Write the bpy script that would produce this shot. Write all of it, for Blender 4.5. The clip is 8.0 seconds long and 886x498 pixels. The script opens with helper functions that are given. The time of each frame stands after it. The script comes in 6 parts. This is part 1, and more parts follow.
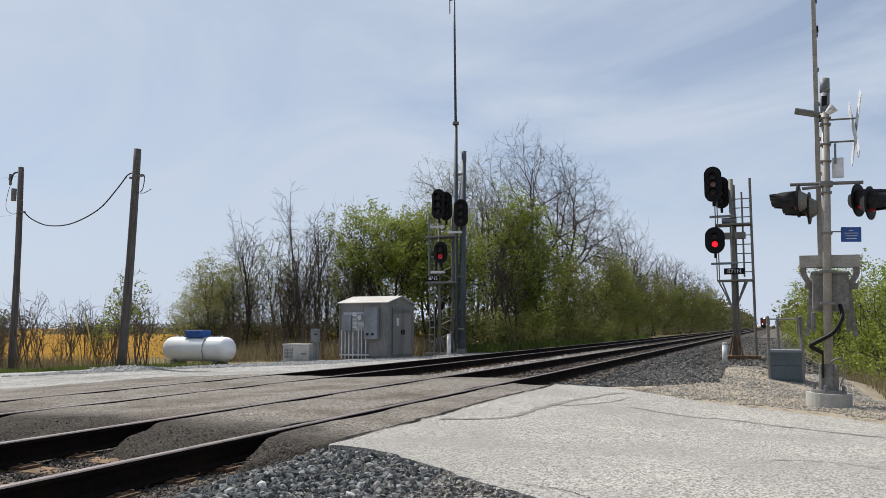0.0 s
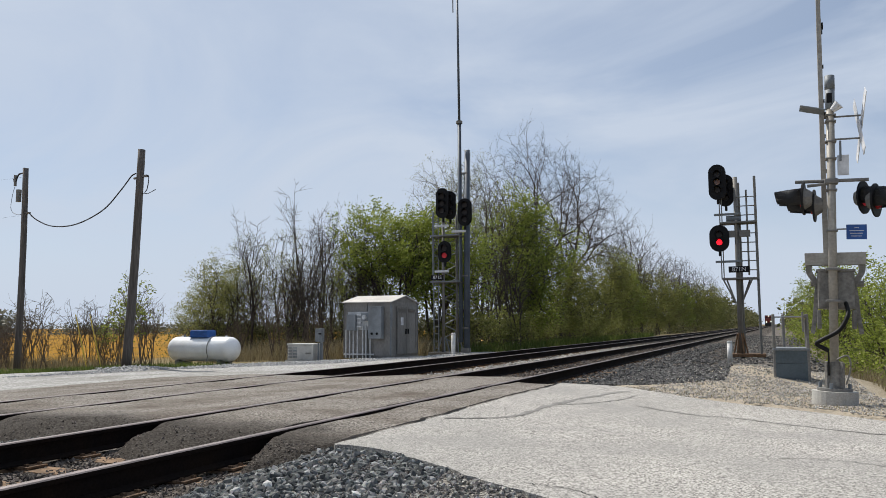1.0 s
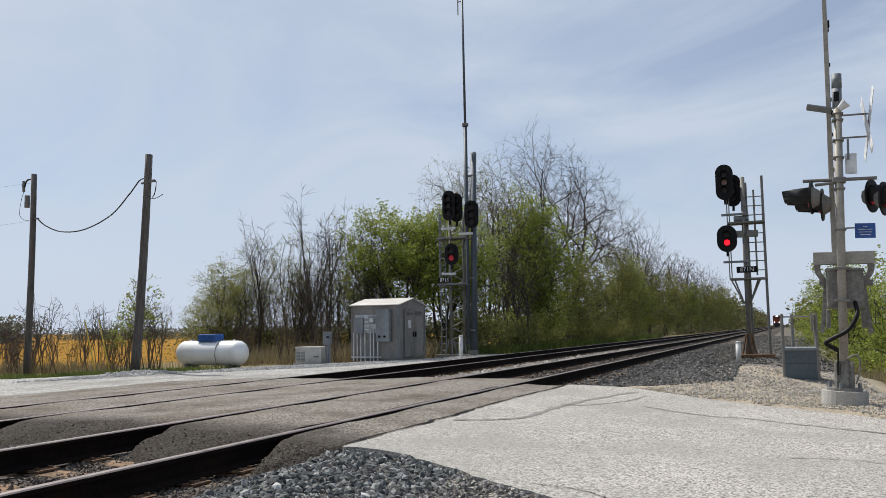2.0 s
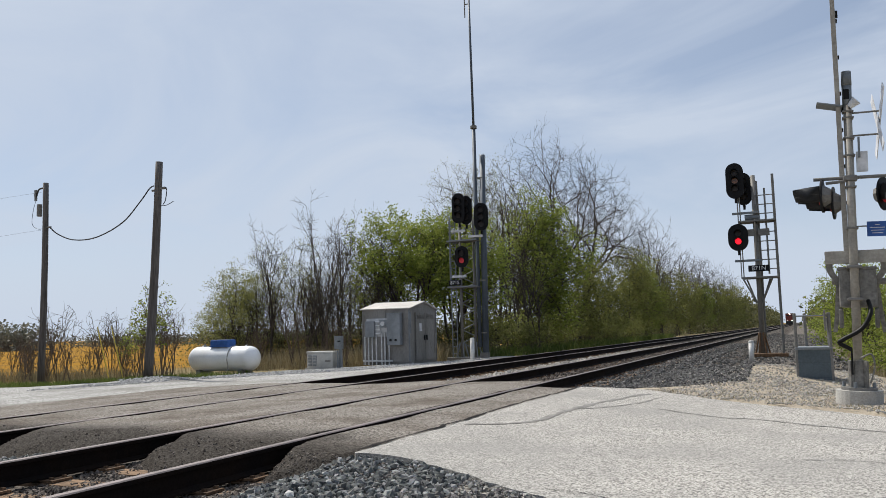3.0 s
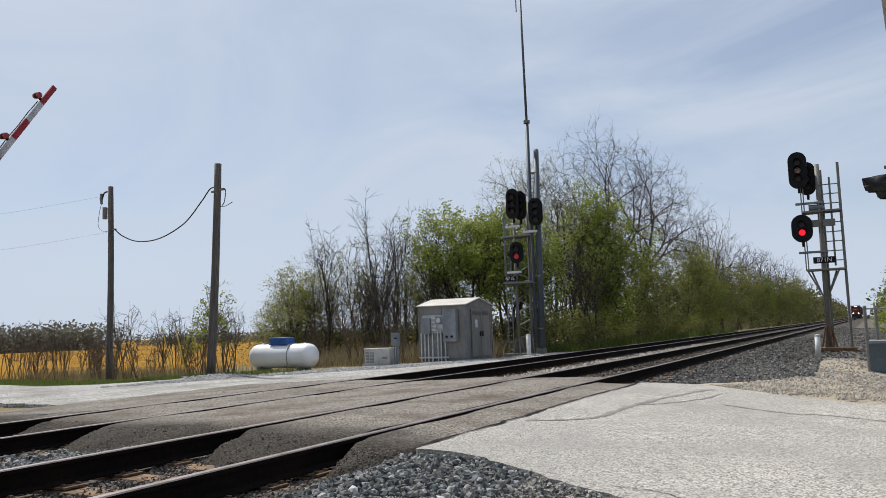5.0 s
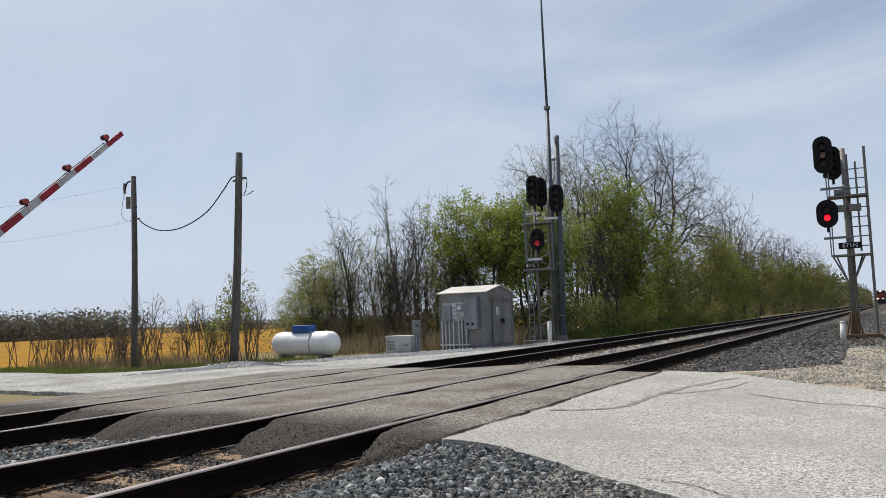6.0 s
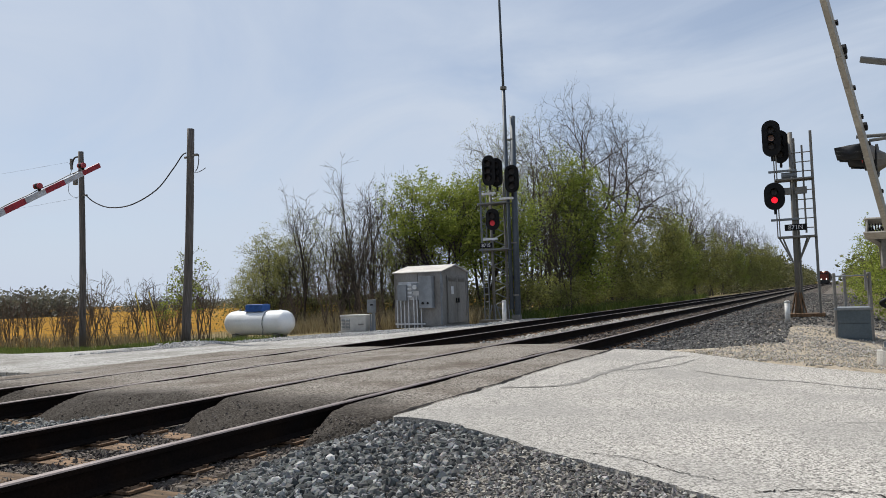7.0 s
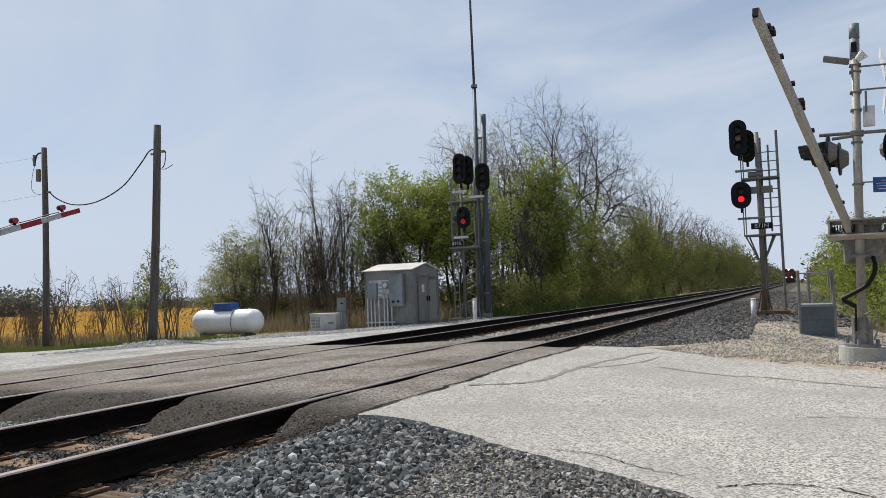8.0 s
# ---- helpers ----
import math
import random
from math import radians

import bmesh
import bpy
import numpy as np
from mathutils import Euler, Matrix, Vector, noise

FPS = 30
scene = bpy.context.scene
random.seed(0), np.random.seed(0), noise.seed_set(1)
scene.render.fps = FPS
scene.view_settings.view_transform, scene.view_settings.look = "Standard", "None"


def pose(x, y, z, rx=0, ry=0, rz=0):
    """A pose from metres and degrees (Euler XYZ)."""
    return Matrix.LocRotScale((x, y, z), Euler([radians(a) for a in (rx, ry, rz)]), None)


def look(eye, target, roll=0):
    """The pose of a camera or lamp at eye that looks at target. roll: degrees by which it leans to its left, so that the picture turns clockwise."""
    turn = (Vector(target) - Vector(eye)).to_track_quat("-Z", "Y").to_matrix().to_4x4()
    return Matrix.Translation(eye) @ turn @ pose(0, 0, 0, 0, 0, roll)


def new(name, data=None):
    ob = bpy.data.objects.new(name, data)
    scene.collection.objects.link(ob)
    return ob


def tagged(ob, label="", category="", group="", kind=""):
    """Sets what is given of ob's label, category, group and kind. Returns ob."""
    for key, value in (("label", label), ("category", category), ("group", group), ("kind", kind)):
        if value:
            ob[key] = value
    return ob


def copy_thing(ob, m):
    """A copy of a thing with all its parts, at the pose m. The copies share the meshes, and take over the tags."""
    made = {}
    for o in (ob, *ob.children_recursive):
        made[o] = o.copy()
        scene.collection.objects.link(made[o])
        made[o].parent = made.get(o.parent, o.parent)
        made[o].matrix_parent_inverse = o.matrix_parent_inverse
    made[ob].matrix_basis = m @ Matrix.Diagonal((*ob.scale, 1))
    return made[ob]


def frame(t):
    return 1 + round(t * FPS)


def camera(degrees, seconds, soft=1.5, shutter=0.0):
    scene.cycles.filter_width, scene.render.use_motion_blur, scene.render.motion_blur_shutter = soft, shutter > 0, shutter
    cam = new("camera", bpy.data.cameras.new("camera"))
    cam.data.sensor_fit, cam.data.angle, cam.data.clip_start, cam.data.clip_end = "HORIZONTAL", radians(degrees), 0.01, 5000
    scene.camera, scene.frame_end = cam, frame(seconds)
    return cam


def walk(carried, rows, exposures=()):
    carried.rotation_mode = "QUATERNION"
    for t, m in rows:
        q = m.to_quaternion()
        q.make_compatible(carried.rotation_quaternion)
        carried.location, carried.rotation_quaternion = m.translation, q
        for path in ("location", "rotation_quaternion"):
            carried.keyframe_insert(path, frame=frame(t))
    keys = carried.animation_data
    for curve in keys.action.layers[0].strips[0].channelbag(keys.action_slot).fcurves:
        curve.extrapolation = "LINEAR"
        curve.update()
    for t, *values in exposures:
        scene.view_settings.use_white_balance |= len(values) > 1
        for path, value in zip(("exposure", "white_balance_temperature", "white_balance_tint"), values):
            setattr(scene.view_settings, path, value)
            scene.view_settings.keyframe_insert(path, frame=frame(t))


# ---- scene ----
cam = camera(58.5, 8.0, soft=0.8)

PATH = [
    (0, (-0.246, -0.036, 0.879), (-1.015, 1.8, 1.074), -0.1),
    (0.5, (-0.249, -0.046, 0.879), (-1.024, 1.788, 1.072), -0.2),
    (1, (-0.253, -0.032, 0.878), (-1.031, 1.8, 1.071), -0.3),
    (2.5, (-0.254, -0.038, 0.868), (-1.059, 1.782, 1.072), -1.0),
    (3, (-0.245, -0.034, 0.892), (-1.062, 1.78, 1.098), -1.4),
    (3.5, (-0.246, -0.031, 0.889), (-1.077, 1.776, 1.097), -1.8),
    (4, (-0.241, -0.053, 0.889), (-1.098, 1.742, 1.096), -1.8),
    (4.5, (-0.258, -0.027, 0.877), (-1.156, 1.748, 1.086), -1.8),
    (6, (-0.327, -0.038, 0.924), (-1.312, 1.695, 1.093), -2.0),
    (6.5, (-0.308, -0.027, 0.925), (-1.256, 1.729, 1.062), -2.0),
    (7, (-0.293, -0.029, 0.913), (-1.184, 1.758, 1.027), -1.9),
    (7.5, (-0.269, 0.035, 0.902), (-1.112, 1.845, 1.007), -1.9),
    (8, (-0.273, 0.037, 0.896), (-1.1, 1.855, 1.004), -2.0),
]
walk(cam, [(t, look(eye, target, roll)) for t, eye, target, roll in PATH])

# ---- world, sun, exposure ----
world = bpy.data.worlds.new("sky_world")
scene.world = world
world.use_nodes = True
wn, wl = world.node_tree.nodes, world.node_tree.links
wn.clear()
SUN_TO = Vector((-0.70, 0.30, 1.05)).normalized()
sky = wn.new("ShaderNodeTexSky")
sky.sky_type = "NISHITA"
sky.sun_disc = False
sky.sun_elevation = math.asin(SUN_TO.z)
sky.sun_rotation = math.atan2(SUN_TO.x, SUN_TO.y)
sky.air_density, sky.dust_density, sky.ozone_density = 0.85, 0.35, 1.6
w_co = wn.new("ShaderNodeTexCoord")
w_map = wn.new("ShaderNodeMapping")
w_map.inputs["Scale"].default_value = (1.0, 1.3, 2.4)
w_map.inputs["Rotation"].default_value = (0.35, 0.25, 0.6)
w_map.inputs["Location"].default_value = (-0.4, 0.7, 0.0)
wl.new(w_co.outputs["Generated"], w_map.inputs["Vector"])
w_n = wn.new("ShaderNodeTexNoise")
w_n.inputs["Scale"].default_value, w_n.inputs["Detail"].default_value = 2.6, 8.0
w_n.inputs["Roughness"].default_value, w_n.inputs["Distortion"].default_value = 0.56, 0.7
wl.new(w_map.outputs["Vector"], w_n.inputs["Vector"])
w_r = wn.new("ShaderNodeValToRGB")
w_r.color_ramp.elements[0].position, w_r.color_ramp.elements[0].color = 0.38, (0.0, 0.0, 0.0, 1)
w_r.color_ramp.elements[1].position, w_r.color_ramp.elements[1].color = 0.66, (0.9, 0.9, 0.9, 1)
wl.new(w_n.outputs["Fac"], w_r.inputs["Fac"])
w_sep = wn.new("ShaderNodeSeparateXYZ")
wl.new(w_co.outputs["Generated"], w_sep.inputs["Vector"])
w_haze = wn.new("ShaderNodeMapRange")
w_haze.interpolation_type = "SMOOTHSTEP"
w_haze.inputs["From Min"].default_value, w_haze.inputs["From Max"].default_value = 0.0, 0.34
w_haze.inputs["To Min"].default_value, w_haze.inputs["To Max"].default_value = 1.0, 0.0
wl.new(w_sep.outputs["Z"], w_haze.inputs["Value"])
w_sun = wn.new("ShaderNodeVectorMath")
w_sun.operation = "DOT_PRODUCT"
w_sun.inputs[1].default_value = SUN_TO
wl.new(w_co.outputs["Generated"], w_sun.inputs[0])
w_veil = wn.new("ShaderNodeMapRange")
w_veil.inputs["From Min"].default_value, w_veil.inputs["From Max"].default_value = 0.1, 0.85
w_veil.inputs["To Min"].default_value, w_veil.inputs["To Max"].default_value = 0.0, 0.8
wl.new(w_sun.outputs["Value"], w_veil.inputs["Value"])
w_max = wn.new("ShaderNodeMath")
w_max.operation = "MAXIMUM"
wl.new(w_haze.outputs["Result"], w_max.inputs[0]), wl.new(w_veil.outputs["Result"], w_max.inputs[1])
# thin cloud and haze together cover the blue: 1 - (1 - cloud)(1 - haze)
w_inv = wn.new("ShaderNodeMix")
w_inv.data_type = "FLOAT"
w_inv.inputs["B"].default_value = 1.0
wl.new(w_max.outputs[0], w_inv.inputs["Factor"]), wl.new(w_r.outputs["Color"], w_inv.inputs["A"])
w_mix = wn.new("ShaderNodeMix")
w_mix.data_type = "RGBA"
w_mix.inputs["B"].default_value = (5.8, 6.55, 7.75, 1)
wl.new(w_inv.outputs["Result"], w_mix.inputs["Factor"])
wl.new(sky.outputs["Color"], w_mix.inputs["A"])
w_bg = wn.new("ShaderNodeBackground")
w_bg.inputs["Strength"].default_value = 0.1
wl.new(w_mix.outputs["Result"], w_bg.inputs["Color"])
w_out = wn.new("ShaderNodeOutputWorld")
wl.new(w_bg.outputs["Background"], w_out.inputs["Surface"])

sun = new("sun", bpy.data.lights.new("sun", "SUN"))
sun.data.energy, sun.data.angle, sun.data.color = 4.9, radians(0.6), (1.0, 0.95, 0.87)
sun.matrix_world = look(SUN_TO * 50, (0, 0, 0))
scene.view_settings.exposure = 0.0


# ---- materials ----
def nodes_of(m):
    m.use_nodes = True
    return m.node_tree.nodes, m.node_tree.links, m.node_tree.nodes["Principled BSDF"]


def mat(name, color, rough=0.6, metal=0.0, vary=0.25, scale=3.0, fine=40.0, bump=0.2, second=None, spots=0.5, piece=0.0, depth=0.01, shine=0.35, stretch=(1, 1, 1)):
    """Two scales of colour variation and a fine relief; second: the colour of stains and wear; piece: variation from piece to piece."""
    m = bpy.data.materials.new(name)
    n, l, p = nodes_of(m)
    p.inputs["Roughness"].default_value, p.inputs["Metallic"].default_value = rough, metal
    p.inputs["Specular IOR Level"].default_value = shine
    co = n.new("ShaderNodeTexCoord")
    big, small = n.new("ShaderNodeTexNoise"), n.new("ShaderNodeTexNoise")
    big.inputs["Scale"].default_value, big.inputs["Detail"].default_value = scale, 5
    small.inputs["Scale"].default_value, small.inputs["Detail"].default_value = fine, 4
    grain = n.new("ShaderNodeMapping")
    grain.inputs["Scale"].default_value = stretch
    l.new(co.outputs["Object"], grain.inputs["Vector"])
    for t in (big, small):
        l.new(grain.outputs["Vector"], t.inputs["Vector"])
    ramp = n.new("ShaderNodeValToRGB")
    ramp.color_ramp.elements[0].position, ramp.color_ramp.elements[1].position = 0.5 - 0.2 * (1 - spots) - 0.05, 0.75
    second = second or tuple(c * 0.55 for c in color)
    ramp.color_ramp.elements[0].color, ramp.color_ramp.elements[1].color = (*color, 1), (*second, 1)
    l.new(big.outputs["Fac"], ramp.inputs["Fac"])
    hsv = n.new("ShaderNodeHueSaturation")
    l.new(ramp.outputs["Color"], hsv.inputs["Color"])
    val = n.new("ShaderNodeMapRange")
    val.inputs["From Min"].default_value, val.inputs["From Max"].default_value = 0.3, 0.7
    val.inputs["To Min"].default_value, val.inputs["To Max"].default_value = 1 - vary, 1 + vary
    l.new(small.outputs["Fac"], val.inputs["Value"])
    last = val.outputs["Result"]
    if piece:
        info, rng = n.new("ShaderNodeObjectInfo"), n.new("ShaderNodeMapRange")
        rng.inputs["To Min"].default_value, rng.inputs["To Max"].default_value = 1 - piece, 1 + piece
        l.new(info.outputs["Random"], rng.inputs["Value"])
        mul = n.new("ShaderNodeMath")
        mul.operation = "MULTIPLY"
        l.new(last, mul.inputs[0]), l.new(rng.outputs["Result"], mul.inputs[1])
        last = mul.outputs[0]
    l.new(last, hsv.inputs["Value"])
    l.new(hsv.outputs["Color"], p.inputs["Base Color"])
    if bump:
        b = n.new("ShaderNodeBump")
        b.inputs["Strength"].default_value, b.inputs["Distance"].default_value = bump, depth
        l.new(small.outputs["Fac"], b.inputs["Height"])
        l.new(b.outputs["Normal"], p.inputs["Normal"])
    return m


def stone_mat(name, colors, rough=0.85):
    """Loose stones: a colour for each island out of a ramp."""
    m = bpy.data.materials.new(name)
    n, l, p = nodes_of(m)
    p.inputs["Roughness"].default_value, p.inputs["Specular IOR Level"].default_value = rough, 0.15
    g, r = n.new("ShaderNodeNewGeometry"), n.new("ShaderNodeValToRGB")
    e = r.color_ramp.elements
    e[0].position, e[0].color = 0.0, (*colors[0], 1)
    e[1].position, e[1].color = 1.0, (*colors[-1], 1)
    for k, c in enumerate(colors[1:-1], 1):
        x = e.new(k / (len(colors) - 1))
        x.color = (*c, 1)
    l.new(g.outputs["Random Per Island"], r.inputs["Fac"])
    co, t, mx = n.new("ShaderNodeTexCoord"), n.new("ShaderNodeTexNoise"), n.new("ShaderNodeMix")
    t.inputs["Scale"].default_value = 60
    l.new(co.outputs["Object"], t.inputs["Vector"])
    mx.data_type, mx.blend_type = "RGBA", "MULTIPLY"
    mx.inputs["Factor"].default_value = 0.5
    l.new(r.outputs["Color"], mx.inputs["A"]), l.new(t.outputs["Color"], mx.inputs["B"])
    h = n.new("ShaderNodeHueSaturation")
    h.inputs["Saturation"].default_value, h.inputs["Value"].default_value = 0.6, 1.65
    l.new(mx.outputs["Result"], h.inputs["Color"])
    l.new(h.outputs["Color"], p.inputs["Base Color"])
    return m


def leaf_mat(name, a, b, glow=0.5):
    """Thin leaves that let light through; a colour for each leaf between a and b."""
    m = bpy.data.materials.new(name)
    n, l, p = nodes_of(m)
    g, r = n.new("ShaderNodeNewGeometry"), n.new("ShaderNodeValToRGB")
    r.color_ramp.elements[0].color, r.color_ramp.elements[1].color = (*a, 1), (*b, 1)
    l.new(g.outputs["Random Per Island"], r.inputs["Fac"])
    p.inputs["Roughness"].default_value, p.inputs["Specular IOR Level"].default_value = 0.6, 0.2
    l.new(r.outputs["Color"], p.inputs["Base Color"])
    t, mx = n.new("ShaderNodeBsdfTranslucent"), n.new("ShaderNodeMixShader")
    l.new(r.outputs["Color"], t.inputs["Color"])
    mx.inputs["Fac"].default_value = glow
    l.new(p.outputs["BSDF"], mx.inputs[1]), l.new(t.outputs["BSDF"], mx.inputs[2])
    l.new(mx.outputs["Shader"], n["Material Output"].inputs["Surface"])
    return m


def glow_mat(name, color, strength):
    m = bpy.data.materials.new(name)
    n, l, p = nodes_of(m)
    p.inputs["Base Color"].default_value = (*color, 1)
    p.inputs["Emission Color"].default_value, p.inputs["Emission Strength"].default_value = (*color, 1), strength
    return m


def speckle_mat(name, base, light, dark, scale, rough=0.9, stain=(0.1, 0.09, 0.08), stain_amount=0.5, bump=0.5, stain_scale=0.5, reach=(0.48, 0.72), dirt=None):
    """Aggregate: small stones seen in a surface, and broad stains over it."""
    m = bpy.data.materials.new(name)
    n, l, p = nodes_of(m)
    p.inputs["Roughness"].default_value, p.inputs["Specular IOR Level"].default_value = rough, 0.08
    co, v = n.new("ShaderNodeTexCoord"), n.new("ShaderNodeTexVoronoi")
    v.inputs["Scale"].default_value = scale
    l.new(co.outputs["Object"], v.inputs["Vector"])
    sep, r = n.new("ShaderNodeSeparateColor"), n.new("ShaderNodeValToRGB")
    l.new(v.outputs["Color"], sep.inputs["Color"])
    e = r.color_ramp.elements
    e[0].position, e[0].color = 0.1, (*dark, 1)
    e[1].position, e[1].color = 0.95, (*light, 1)
    mid = e.new(0.5)
    mid.color = (*base, 1)
    l.new(sep.outputs[0], r.inputs["Fac"])
    big = n.new("ShaderNodeTexNoise")
    big.inputs["Scale"].default_value, big.inputs["Detail"].default_value, big.inputs["Roughness"].default_value = stain_scale, 8, 0.62
    l.new(co.outputs["Object"], big.inputs["Vector"])
    ra = n.new("ShaderNodeValToRGB")
    ra.color_ramp.elements[0].position, ra.color_ramp.elements[1].position = reach
    ra.color_ramp.elements[1].color = (stain_amount,) * 3 + (1,)
    l.new(big.outputs["Fac"], ra.inputs["Fac"])
    mx = n.new("ShaderNodeMix")
    mx.data_type = "RGBA"
    mx.inputs["B"].default_value = (*stain, 1)
    l.new(ra.outputs["Color"], mx.inputs["Factor"]), l.new(r.outputs["Color"], mx.inputs["A"])
    color = mx.outputs["Result"]
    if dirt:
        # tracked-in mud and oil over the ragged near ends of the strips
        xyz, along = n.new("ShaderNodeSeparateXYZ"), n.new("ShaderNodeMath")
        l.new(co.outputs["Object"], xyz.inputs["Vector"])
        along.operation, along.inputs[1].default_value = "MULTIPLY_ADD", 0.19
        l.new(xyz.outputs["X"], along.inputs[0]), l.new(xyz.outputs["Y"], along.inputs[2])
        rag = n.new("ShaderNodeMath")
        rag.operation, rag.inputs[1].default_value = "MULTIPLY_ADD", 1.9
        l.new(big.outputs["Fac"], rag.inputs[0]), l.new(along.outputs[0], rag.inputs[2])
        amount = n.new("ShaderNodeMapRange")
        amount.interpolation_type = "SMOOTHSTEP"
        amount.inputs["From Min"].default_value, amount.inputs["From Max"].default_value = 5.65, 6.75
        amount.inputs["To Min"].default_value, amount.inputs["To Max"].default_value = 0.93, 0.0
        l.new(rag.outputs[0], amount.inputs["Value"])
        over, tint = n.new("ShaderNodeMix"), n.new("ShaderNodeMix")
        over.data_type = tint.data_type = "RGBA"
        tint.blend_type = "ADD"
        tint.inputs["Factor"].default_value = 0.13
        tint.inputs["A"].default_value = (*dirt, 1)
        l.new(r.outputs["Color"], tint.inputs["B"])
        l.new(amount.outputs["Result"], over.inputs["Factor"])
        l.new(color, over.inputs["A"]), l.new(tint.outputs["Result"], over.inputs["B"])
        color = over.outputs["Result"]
    l.new(color, p.inputs["Base Color"])
    b = n.new("ShaderNodeBump")
    b.inputs["Strength"].default_value, b.inputs["Distance"].default_value = bump, 0.3 / scale
    l.new(v.outputs["Distance"], b.inputs["Height"])
    l.new(b.outputs["Normal"], p.inputs["Normal"])
    return m


